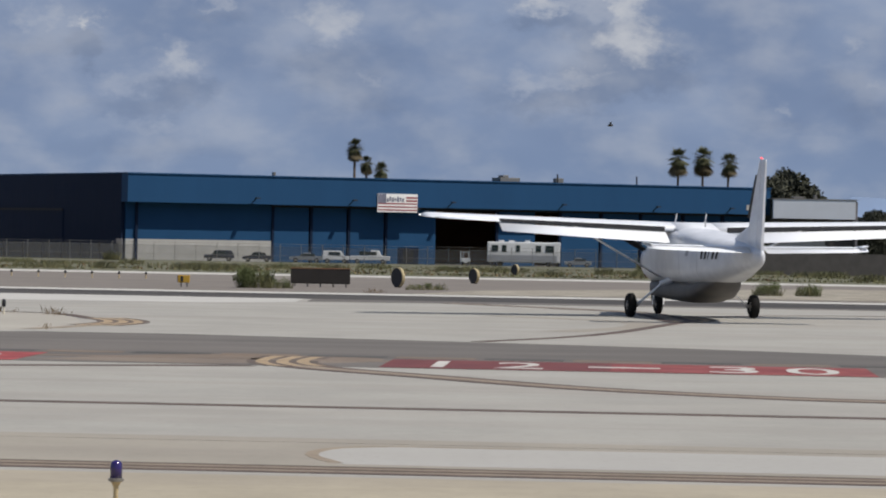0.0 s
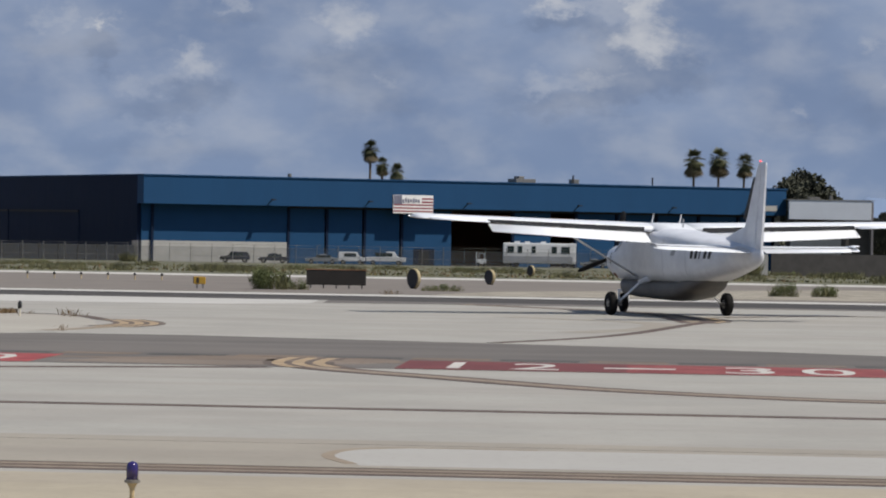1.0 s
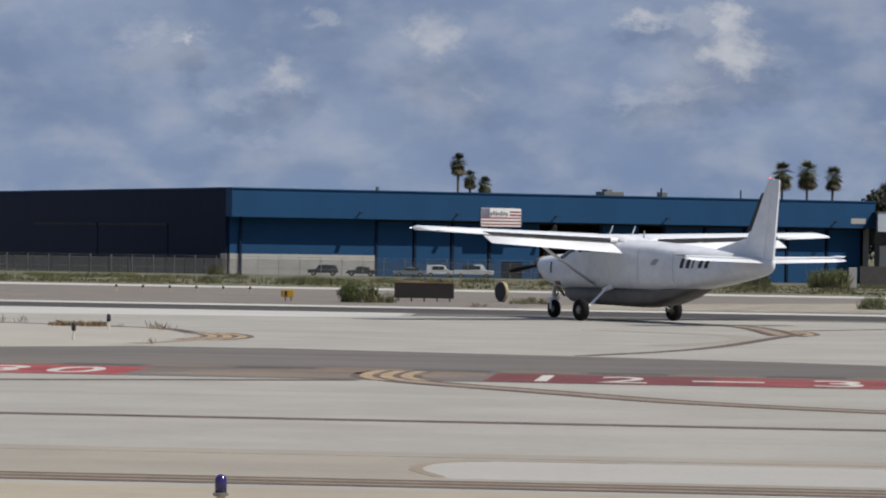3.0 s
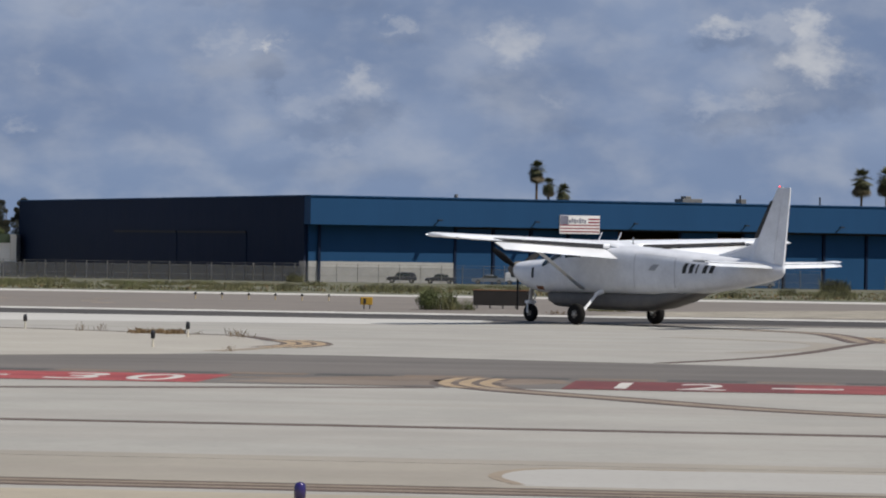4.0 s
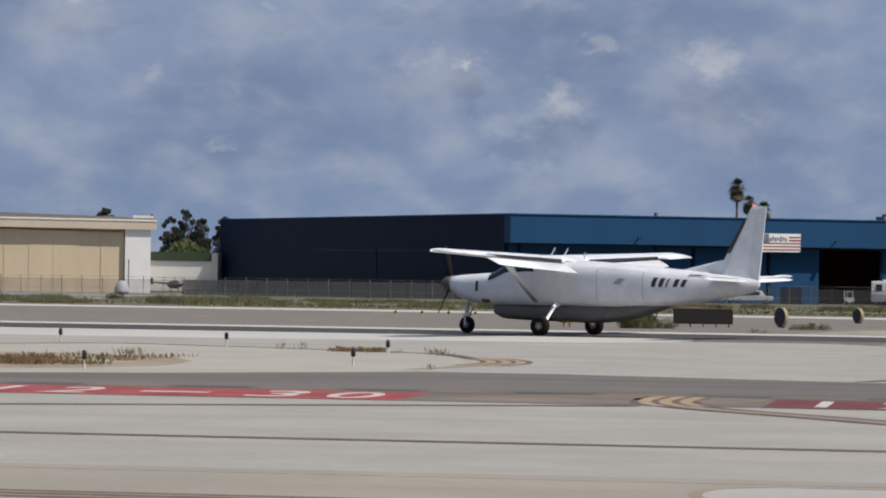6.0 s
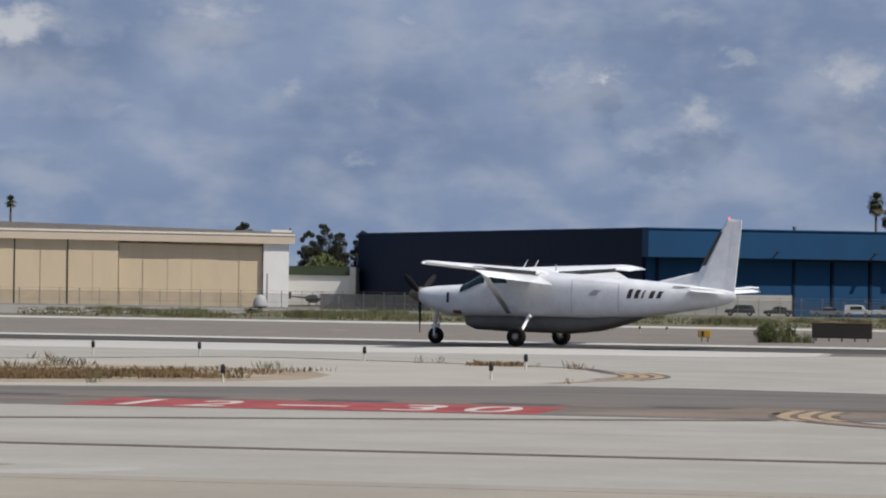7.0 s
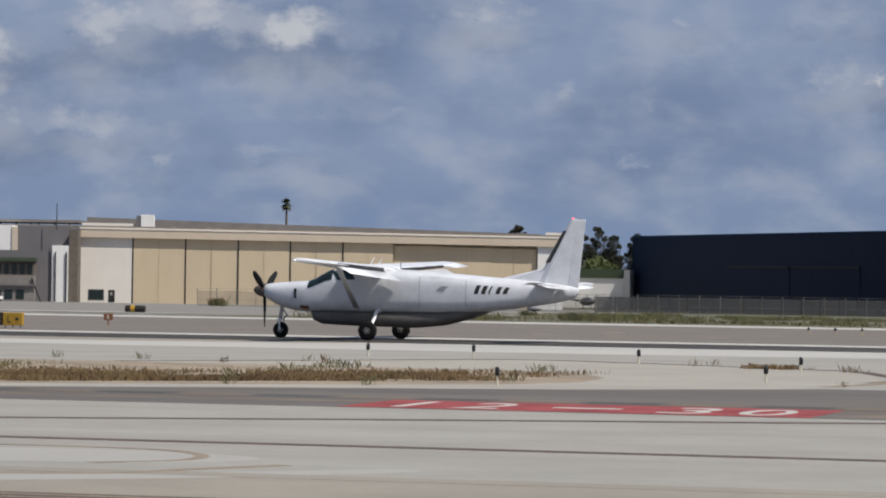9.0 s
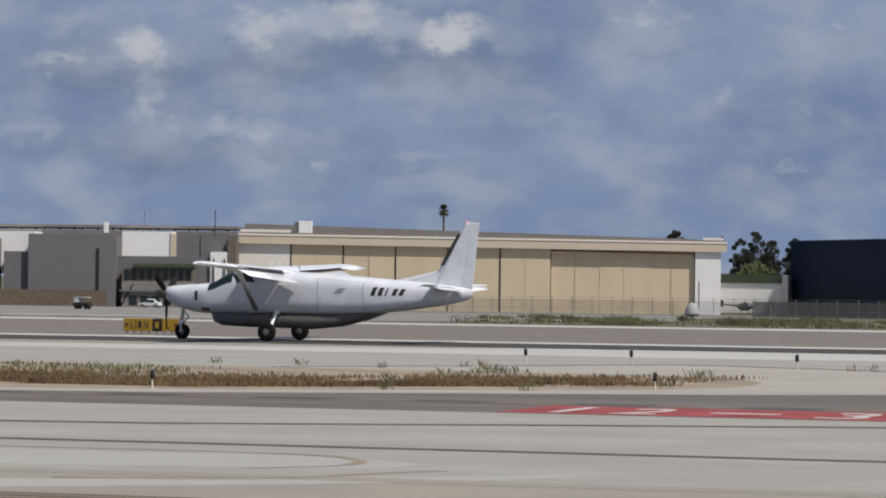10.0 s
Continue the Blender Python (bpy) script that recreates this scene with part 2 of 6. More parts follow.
M = {
    "soil": material("dry_soil", (0.215, 0.188, 0.145), 0.95, var=0.3, scale=1.5, tint=(0.265, 0.24, 0.19), bump=0.02),
    "field": material("field_grass", (0.072, 0.073, 0.038), 0.95, var=0.25, scale=6, tint=(0.105, 0.1, 0.058), bump=0.05),
    "concrete": slab_concrete("taxiway_concrete", (0.296, 0.283, 0.25), 0.12, 0.36),
    "concrete_warm": slab_concrete("shoulder_concrete", (0.325, 0.283, 0.208), 0.16, 0.3),
    "concrete_pale": slab_concrete("new_concrete", (0.332, 0.319, 0.29), 0.05, 0.1),
    "asphalt": slab_concrete("band_asphalt", (0.101, 0.090, 0.078), 0.15, 0.3),
    "asphalt_brown": slab_concrete("old_asphalt", (0.145, 0.107, 0.075), 0.3, 0.45),
    "asphalt_black": slab_concrete("sealed_asphalt", (0.063, 0.0571, 0.0504), 0.2, 0.1),
    "runway": slab_concrete("runway_asphalt", (0.151, 0.13, 0.109), 0.12, 0.3),
    "runway_dark": slab_concrete("runway_edge_asphalt", (0.036, 0.031, 0.026), 0.12, 0.12),
    "white_line": material("white_marking", (0.437, 0.42, 0.382), 0.8, var=0.12, scale=1.5),
    "red_paint": material("red_marking", (0.225, 0.026, 0.028), 0.8, var=0.3, scale=0.8, tint=(0.27, 0.055, 0.05)),
    "red_dull": material("dull_red_marking", (0.172, 0.027, 0.027), 0.85, var=0.3, scale=0.8, tint=(0.205, 0.05, 0.045)),
    "red_worn": material("worn_red_marking", (0.125, 0.03, 0.028), 0.8, var=0.25, scale=0.8),
    "yellow_line": material("yellow_marking", (0.31, 0.228, 0.135), 0.8, var=0.3, scale=0.6),
    "black_line": material("black_marking", (0.10, 0.075, 0.058), 0.85, var=0.3, scale=0.6),
    "brown_line": material("worn_brown_line", (0.085, 0.058, 0.046), 0.85, var=0.25, scale=1.0),
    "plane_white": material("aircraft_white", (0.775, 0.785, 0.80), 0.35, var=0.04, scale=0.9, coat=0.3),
    # greyer copy of the white: stains, plus the flank's shade put into the colour
    "plane_stained_shaded": material("stained_shaded_aircraft_white", (0.615, 0.625, 0.655), 0.4, var=0.1, scale=0.6, coat=0.2, tint=(0.655, 0.665, 0.69)),
    "pod_grey": material("pod_paint", (0.10, 0.097, 0.094), 0.6, var=0.2, scale=0.8, tint=(0.125, 0.112, 0.098)),
    "plane_grey": material("aircraft_grey", (0.294, 0.302, 0.319), 0.4, var=0.06, scale=0.6),
    "boot": material("rubber_boot", (0.02, 0.02, 0.022), 0.6, var=0.2, scale=0.3),
    "tyre": material("tyre_rubber", (0.012, 0.0115, 0.011), 0.9, var=0.2, scale=0.2, spec=0.15),
    "hub": material("wheel_hub", (0.26, 0.24, 0.21), 0.4, 0.6, var=0.1, scale=0.1),
    "metal": material("bare_metal", (0.378, 0.361, 0.336), 0.35, 0.9, var=0.1, scale=0.2),
    "blade": material("propeller_black", (0.012, 0.012, 0.013), 0.7, var=0.1, scale=0.2, spec=0.15),
    "glass": material("tinted_glass", (0.012, 0.022, 0.022), 0.12, var=0.2, scale=0.4, spec=0.5),
    "blue_wall": material("blue_sheet_metal", (0.0135, 0.058, 0.135), 0.65, var=0.06, scale=6, stretch=(1, 1, 0.15), bump=0.01, spec=0.15),
    "blue_door": material("blue_door_panel", (0.0125, 0.056, 0.13), 0.65, var=0.06, scale=4, bump=0.01, spec=0.15),
    # darker copy of the blue: the side wall's shade is put into the colour
    "blue_dark": material("darkened_blue_sheet_metal", (0.0095, 0.0175, 0.040), 0.7, var=0.06, scale=6, stretch=(1, 1, 0.15), bump=0.01, spec=0.08),
    "black_gap": material("dark_gap", (0.0101, 0.0101, 0.0118), 0.8, var=0.2),
    "wall_white": material("white_block_wall", (0.353, 0.344, 0.319), 0.8, var=0.08, scale=2),
    "wall_bright": material("bright_painted_wall", (0.75, 0.735, 0.71), 0.75, var=0.04, scale=3),
    "fascia_pale": material("pale_metal_fascia", (0.50, 0.53, 0.58), 0.7, var=0.05, scale=3),
    # grey set darker, so that the terminal faces' shade is in the colour
    "wall_grey": material("darkened_grey_stucco", (0.148, 0.139, 0.144), 0.85, var=0.06, scale=3),
    "tan_door": material("tan_door_panel", (0.57, 0.462, 0.315), 0.7, var=0.05, scale=3, stretch=(1, 1, 0.3)),
    "tan_trim": material("tan_fascia", (0.56, 0.468, 0.36), 0.7, var=0.05, scale=3),
    "cream": material("cream_wall", (0.72, 0.675, 0.61), 0.75, var=0.04, scale=3),
    "roof_grey": material("roof_felt", (0.202, 0.185, 0.168), 0.9, var=0.15, scale=2),
    "roof_green": material("green_roof", (0.042, 0.063, 0.0336), 0.8, var=0.15, scale=2),
    "trunk": material("palm_trunk", (0.134, 0.101, 0.0714), 0.9, var=0.25, scale=0.5, bump=0.03),
    "frond": material("palm_frond", (0.085, 0.088, 0.038), 0.8, var=0.3, scale=0.8, per_object=0.3),
    "frond_dry": material("dry_frond", (0.12, 0.095, 0.052), 0.9, var=0.25, scale=0.8),
    "leaf_dark": material("dark_foliage", (0.020, 0.024, 0.016), 0.85, var=0.4, scale=1.0, tint=(0.044, 0.045, 0.026)),
    "leaf": material("foliage", (0.07, 0.092, 0.028), 0.85, var=0.4, scale=0.6, tint=(0.12, 0.138, 0.05)),
    "grass_dry": material("dry_grass", (0.108, 0.054, 0.025), 0.9, var=0.35, scale=2.5, tint=(0.142, 0.098, 0.042)),
    "grass_green": material("weed_green", (0.062, 0.068, 0.028), 0.9, var=0.35, scale=0.8, tint=(0.126, 0.118, 0.0504)),
    "galv": material("galvanised_steel", (0.16, 0.154, 0.142), 0.6, 0.3, var=0.12, scale=0.6),
    "netting": net("chain_link", (0.15, 0.147, 0.14), 0.30),
    "yellow_sign": material("yellow_sign_face", (0.40, 0.235, 0.02), 0.6, var=0.1, scale=0.4),
    "brown_sign": material("sign_back", (0.017, 0.0135, 0.011), 0.8, var=0.25, scale=0.5),
    "drum_tan": material("drum_side", (0.353, 0.286, 0.16), 0.8, var=0.15, scale=0.3),
    "rust": material("rusty_steel", (0.202, 0.084, 0.042), 0.85, var=0.25, scale=0.2),
    "lens_blue": material("violet_lens", (0.022, 0.012, 0.10), 0.15, var=0.15, scale=0.05, spec=0.8),
    "lens_dark": material("dark_lens", (0.008, 0.008, 0.011), 0.5, var=0.2, scale=0.05),
    "stem": material("light_stem", (0.462, 0.361, 0.202), 0.6, var=0.1, scale=0.1),
    "stake": material("pale_stake", (0.521, 0.47, 0.37), 0.7, var=0.1, scale=0.1),
    "car_dark": material("dark_car_paint", (0.0294, 0.0294, 0.0336), 0.25, var=0.1, coat=0.6),
    "car_silver": material("silver_car_paint", (0.294, 0.302, 0.302), 0.3, 0.5, var=0.05, coat=0.5),
    "car_white": material("white_car_paint", (0.63, 0.63, 0.622), 0.35, var=0.03, coat=0.5),
    "flag_red": material("flag_red", (0.252, 0.042, 0.0504), 0.7, var=0.1),
    "flag_dark": material("flag_dark", (0.16, 0.16, 0.208), 0.7, var=0.3),
    "hill": material("hazy_hill", (0.16, 0.22, 0.33), 1.0, var=0.08, scale=200),
    "beacon": glow("beacon_red", (1.0, 0.06, 0.05), 3.0),
    "tip_light": glow("strobe_white", (1.0, 1.0, 1.0), 1.2),
    "tarp": material("white_cover", (0.30, 0.30, 0.30), 0.7, var=0.06, scale=0.5),
    "tan_seam": material("door_seam", (0.48, 0.385, 0.262), 0.8, var=0.1),
    "sign_dark": material("dark_sign_face", (0.03, 0.018, 0.011), 0.7, var=0.2, scale=0.3),
    "bark": material("bark", (0.0756, 0.0588, 0.042), 0.95, var=0.25, scale=0.6),
    "tan_stain": material("worn_tan_paint", (0.227, 0.181, 0.13), 0.85, var=0.25, scale=0.8),
    "concrete_stain": slab_concrete("stained_concrete", (0.262, 0.236, 0.192), 0.12, 0.4),
    "slat_grey": material("fence_slats", (0.072, 0.066, 0.06), 0.85, var=0.2, scale=1.0),
    "gallery": material("weathered_frame", (0.12, 0.10, 0.08), 0.85, var=0.2, scale=1.0),
    "soil_island": material("island_soil", (0.235, 0.185, 0.13), 0.95, var=0.3, scale=2, tint=(0.27, 0.22, 0.16), bump=0.02),
    "apron": slab_concrete("apron_asphalt", (0.20, 0.188, 0.165), 0.15, 0.35),
    "concrete_sand": slab_concrete("sandy_concrete", (0.332, 0.309, 0.262), 0.1, 0.25),
    "concrete_white": slab_concrete("white_concrete", (0.415, 0.402, 0.37), 0.06, 0.22),
    "slat_net": net("slatted_link", (0.10, 0.10, 0.10), 0.6),
    "ink": material("sign_black", (0.02, 0.02, 0.02), 0.6, var=0.1),
}


# ---- mesh helpers ----
def mesh_from(name, bm, mat, smooth=False):
    me = bpy.data.meshes.new(name)
    bm.normal_update()
    bm.to_mesh(me)
    bm.free()
    for m in (mat if isinstance(mat, (list, tuple)) else [mat]):
        me.materials.append(m)
    if smooth:
        me.polygons.foreach_set("use_smooth", [True] * len(me.polygons))
    return me


def part(name, bm, mat, parent=None, label="", smooth=False, at=None):
    ob = new(name, mesh_from(name, bm, mat, smooth))
    if at is not None:
        ob.matrix_basis = at
    if parent is not None:
        ob.parent = parent
    if label:
        ob["label"] = label
    return ob


def thing(name, label, category, group="", m=None, kind=""):
    ob = new(name)
    if m is not None:
        ob.matrix_basis = m
    return tagged(ob, label, category, group, kind)


def box(bm, x0, x1, y0, y1, z0, z1, bevel=0.0, mat=0, m=None):
    r = bmesh.ops.create_cube(bm, size=1)
    vs = r["verts"]
    for v in vs:
        v.co = Vector((x0 + (v.co.x + 0.5) * (x1 - x0), y0 + (v.co.y + 0.5) * (y1 - y0), z0 + (v.co.z + 0.5) * (z1 - z0)))
        if m is not None:
            v.co = m @ v.co
    fs = {f for v in vs for f in v.link_faces}
    for f in fs:
        f.material_index = mat
    if bevel:
        bmesh.ops.bevel(bm, geom=list({e for v in vs for e in v.link_edges}), offset=bevel, segments=2, affect="EDGES", profile=0.6)
    return bm


def boxm(*a, **k):
    return box(bmesh.new(), *a, **k)


def tube(bm, p0, p1, r0, r1=None, n=10, cap=True):
    p0, p1 = Vector(p0), Vector(p1)
    d = p1 - p0
    m = Matrix.Translation((p0 + p1) / 2) @ d.to_track_quat("Z", "Y").to_matrix().to_4x4()
    bmesh.ops.create_cone(bm, cap_ends=cap, segments=n, radius1=r0, radius2=r0 if r1 is None else r1, depth=d.length, matrix=m)
    return bm


def tubem(*a, **k):
    return tube(bmesh.new(), *a, **k)


def lathe(profile, n=20, axis="Z"):
    """A turned body from (radius, height) pairs."""
    bm = bmesh.new()
    rings = []
    for r, z in profile:
        ring = []
        for i in range(n):
            a = 2 * math.pi * i / n
            p = (r * math.cos(a), r * math.sin(a), z)
            ring.append(bm.verts.new(p if axis == "Z" else (p[0], p[2], p[1]) if axis == "Y" else (p[2], p[0], p[1])))
        rings.append(ring)
    for a, b in zip(rings, rings[1:]):
        for i in range(n):
            bm.faces.new((a[i], a[(i + 1) % n], b[(i + 1) % n], b[i]))
    bm.faces.new(rings[0][::-1]), bm.faces.new(rings[-1])
    bmesh.ops.recalc_face_normals(bm, faces=bm.faces)
    return bm


def sheet(points, thick=0.0):
    """A flat polygon from (x, y, z) points, with its thickness below."""
    bm = bmesh.new()
    f = bm.faces.new([bm.verts.new(p) for p in points])
    if f.normal.z < 0:
        f.normal_flip()
    if thick:
        r = bmesh.ops.extrude_face_region(bm, geom=[f])
        for v in r["geom"]:
            if isinstance(v, bmesh.types.BMVert):
                v.co.z -= thick
        bmesh.ops.recalc_face_normals(bm, faces=bm.faces)
    return bm


# ---- the ground ----
TURN = radians(3.05)
AX, AY = Vector((math.cos(TURN), -math.sin(TURN), 0)), Vector((math.sin(TURN), math.cos(TURN), 0))


def fall(y):
    """Height of the land: level as far as the runway, then falling gently to the hangars."""
    return -max(0.0, min(y, 640.0) - 185.0) * 0.0088


def lay(u, w, z=0.0):
    """A place u metres along the taxiway and w metres across it."""
    p = AX * u + AY * w
    return Vector((p.x, p.y, z + fall(p.y)))


bm = bmesh.new()
ys = [-400, -40, 60, 120, 185, 230, 300, 400, 500, 640, 900, 2000, 4800]
cols = [-4500, -1500, -500, -150, 0, 150, 500, 1500, 4500]
grid = [[bm.verts.new((x, y, fall(y) - 0.05)) for x in cols] for y in ys]
for a, b in zip(grid, grid[1:]):
    for i in range(len(cols) - 1):
        bm.faces.new((a[i], a[i + 1], b[i + 1], b[i]))
ground = tagged(part("ground", bm, M["field"]), "dry grass land round the runway, green weeds", "ground", kind="structure")


def paving(name, pts, mat, z, label, kind="structure", thick=0.06):
    return tagged(part(name, sheet([lay(u, w, z) for u, w in pts], thick), mat), label, "pavement", kind=kind)


paving("pavement", [(-140, -40), (140, -40), (140, 119.3), (-140, 119.3)], M["concrete"], 0.0, "pale grey concrete taxiway with dull stains")
paving("pavement_shoulder", [(-140, -39), (140, -39), (140, 35.0), (-140, 35.0)], M["concrete_warm"], 0.002, "sandy worn concrete shoulder beside the taxiway", thick=0.003)
paving("pavement_band", [(-45, 62.3), (60, 62.3), (60, 64), (5, 73.6), (1, 75.8), (-4, 77.4), (-10, 79.0), (-13, 78.8), (-18, 74.6), (-23, 72.0), (-28, 68.9), (-45, 63.5)],
       M["asphalt"], 0.003, "grey asphalt band across the taxiway", thick=0.004)
paving("runway_edge", [(-180, 119.3), (180, 119.3), (180, 127.5), (-180, 127.5)], M["runway_dark"], 0.0, "dark asphalt runway shoulder")
paving("runway", [(-180, 127.5), (180, 127.5), (180, 172.5), (-180, 172.5)], M["runway"], 0.0, "grey weathered asphalt runway")
paving("trim_near", [(-180, 127.6), (180, 127.6), (180, 130.6), (-180, 130.6)], M["white_line"], 0.003, "white painted runway edge line", thick=0.004)
paving("trim_far", [(-180, 171.5), (180, 171.5), (180, 178.5), (-180, 178.5)], M["white_line"], 0.003, "broad white painted runway edge line", thick=0.004)
paving("trim_mid", [(-180, 108.3), (-25, 108.3), (-13.2, 111.0), (-10.6, 114.2), (-10.8, 119.2), (-180, 119.2)], M["concrete_white"], 0.003, "pale concrete strip along the runway shoulder", thick=0.004)
paving("runway_wear", [(-10.3, 115.0), (-4, 116.2), (6, 117.2), (60, 117.6), (60, 119.2), (-10.5, 119.2)], M["asphalt"], 0.0045, "worn dark edge of the runway shoulder", thick=0.004)
paving("pavement_soot", [(-180, 113.8), (-44, 114.6), (-37, 116.8), (-34, 119.2), (-180, 119.2)], M["concrete_stain"], 0.0045, "brownish stained edge of the pale strip", thick=0.004)
paving("pavement_corner", [(-60, 88.5), (-33.4, 89.4), (-29, 95), (-25.3, 99.5), (-21.2, 98.2), (-16.8, 95.3), (-14.9, 94.0), (-13.6, 89.4), (-12.9, 85), (-13.4, 80.2), (-14.5, 77.0), (-20, 72.5), (-28, 68.0), (-45, 62.8), (-60, 61)], M["concrete_sand"], 0.0022, "sandy concrete corner inside the taxiway curve", thick=0.003)
paving("pavement_apron", [(-250, 178.6), (-66, 178.6), (-66, 260), (-90, 360), (-110, 470), (-112, 640), (-290, 640)], M["apron"], 0.012, "grey apron before the tan hangar")
paving("pavement_apron_strip", [(-250, 205), (-72, 196), (-72, 212), (-250, 232)], M["concrete_pale"], 0.02, "pale concrete strip on the apron", thick=0.004)
# worn earth with weeds beyond the runway edge
paving("ground_verge", [(-8, 131.0), (4, 134.0), (60, 133.0), (60, 165.0), (8, 160.0), (-6, 141.0)], M["soil"], 0.005, "bare sandy earth beside the runway", thick=0.006)
# the earth island between the taxiways
paving("ground_island", [(-80, 64.5), (-40, 67.4), (-30, 70.5), (-27, 72.0), (-23.5, 74.4), (-19.9, 77.4), (-18.8, 80.0), (-19.1, 83.7), (-20.6, 87.4), (-22.5, 88.2), (-27, 89.0), (-40, 89.4), (-80, 91)], M["soil_island"], 0.006, "sandy earth island with dry grass", thick=0.008)


# ---- markings ----
LAYER = [0]


def stripe(name, pts, width, mat, z, label, parent=None):
    """A painted line along points (u, w); width across, in the plane of the pavement."""
    LAYER[0] += 1
    z = z * 0.25 + 0.001 + 0.0003 * (LAYER[0] % 8)
    P = [Vector((u, w, 0)) for u, w in pts]
    bm = bmesh.new()
    rows = []
    for i, p in enumerate(P):
        d = (P[min(i + 1, len(P) - 1)] - P[max(i - 1, 0)]).normalized()
        s = Vector((-d.y, d.x, 0)) * (width / 2)
        l, r = (p + s).xy, (p - s).xy
        rows.append([bm.verts.new(q) for q in (lay(*r, -0.002), lay(*r, z), lay(*l, z), lay(*l, -0.002))])
    for a, b in zip(rows, rows[1:]):
        for j in range(3):
            bm.faces.new((a[j], b[j], b[j + 1], a[j + 1]))
    ob = part(name, bm, mat, parent)
    if parent is None:
        tagged(ob, label, "road marking", kind="structure")
    return ob


def smooth_path(pts, n=8):
    out = []
    P = [Vector(p) for p in pts]
    P = [2 * P[0] - P[1]] + P + [2 * P[-1] - P[-2]]
    for i in range(1, len(P) - 2):
        a, b, c, d = P[i - 1:i + 3]
        for k in range(n):
            t = k / n
            out.append(0.5 * ((2 * b) + (c - a) * t + (2 * a - 5 * b + 4 * c - d) * t * t + (3 * b - a - 3 * c + d) * t ** 3))
    out.append(P[-2])
    return [(p.x, p.y) for p in out]


def offset_path(pts, k):
    out = []
    for i, (u, w) in enumerate(pts):
        a, b = Vector(pts[max(i - 1, 0)]), Vector(pts[min(i + 1, len(pts) - 1)])
        d = (b - a).normalized()
        out.append((u - d.y * k, w + d.x * k))
    return out


stripe("marking_line", [(-60, 48.5), (60, 48.3)], 0.5, M["brown_line"], 0.012, "thin worn brown taxiway line")
stripe("marking_line", [(-60, 40.9), (60, 40.8)], 0.8, M["concrete_stain"], 0.010, "faint tan stain line on concrete")
for k, mm in ((-0.44, "brown_line"), (-0.22, "tan_stain"), (0.0, "brown_line"), (0.22, "tan_stain"), (0.44, "black_line")):
    stripe("marking_line", [(-60, 36.3 + k + 0.3), (-5, 35.9 + k + 0.1), (60, 35.4 + k)], 0.19, M[mm], 0.012, "narrow taxiway edge line, worn yellow between black")
stripe("marking_line", [(-60, 47.0), (-22.3, 54.6), (-15.9, 57.8), (-11.4, 59.8), (-6.5, 62.1)], 0.55, M["brown_line"], 0.013, "thin worn brown line running up to the asphalt")
paving("pavement_stain", [(-60, 36.8), (60, 36.0), (60, 40.4), (-60, 40.4)], M["concrete_stain"], 0.0015, "brownish stained strip of concrete", thick=0.003)
for i in range(16):
    u, w = -43 + i * 1.05 + 0.4 * math.sin(i * 2.7), 146 + 5 * math.sin(i * 1.7)
    stripe("marking_scuff", [(u, w), (u + 0.5 + 0.4 * math.sin(i), w + 0.3)], 0.9, M["tan_stain"], 0.01, "pale orange scuffs of old paint on the runway")
# pale newer slab
paving("pavement_patch", smooth_path([(-2.9, 36.9), (-3.3, 38.2), (-3.2, 39.4), (-2.6, 39.95)], 4) + [(30, 39.9), (30, 36.9)], M["concrete_pale"], 0.003, "paler concrete patch with a rounded end", thick=0.004)
paving("pavement_patch", smooth_path([(-24, 45.2), (-16.5, 45.6), (-14.6, 44.2), (-16.5, 42.6), (-24, 41.2)], 4), M["concrete_pale"], 0.003, "paler worn concrete patch", thick=0.004)
paving("pavement_patch", smooth_path([(-19, 38.5), (-15, 40.6), (-12.5, 43), (-12.2, 42.3), (-14.5, 39.6), (-18, 37)], 4), M["concrete_pale"], 0.0035, "paler worn concrete streak", thick=0.004)


stripe("marking_rim", smooth_path([(-1.2, 40.0), (-2.7, 39.98), (-3.25, 39.4), (-3.35, 38.3), (-3.0, 37.1)]), 0.14, M["tan_stain"], 0.012, "brown weathered rim of a concrete patch")
stripe("marking_rim", smooth_path([(-24, 46.2), (-17.5, 46.3), (-15.8, 45.3), (-15.4, 43.8), (-16.2, 42.6)]), 0.2, M["tan_stain"], 0.012, "brown weathered rim of a concrete patch")
stripe("marking_rim", smooth_path([(-17.5, 39.5), (-15.3, 40.4), (-14.6, 41.8), (-13.9, 43.2)]), 0.25, M["tan_stain"], 0.012, "brown weathered rim of a concrete patch")


def curve_line(pts, worn=(), lines=(-0.36, 0.0, 0.36)):
    """Yellow lines with black borders along a bend; worn: a stretch where traffic has turned the paint brown."""
    path = smooth_path(pts)
    half = (lines[1] - lines[0]) / 2
    rows = [(k, "yellow_line", 0.22) for k in lines] + [(k + half, "black_line", 2 * half - 0.22) for k in lines[:-1]]
    rows += [(lines[0] - 0.19, "black_line", 0.16), (lines[-1] + 0.19, "black_line", 0.16)]
    for k, mm, wd in rows:
        stripe("marking_curve", offset_path(path, k), wd, M[mm], 0.018, "double yellow taxiway curve bordered in black")
    if worn:
        tail = smooth_path(list(worn) + [pts[0]])
        for k, mm, wd in ((-0.35, "brown_line", 0.3), (0.0, "tan_stain", 0.4), (0.35, "brown_line", 0.3)):
            stripe("marking_curve", offset_path(tail, k), wd, M[mm], 0.016, "worn brown taxiway curve line")


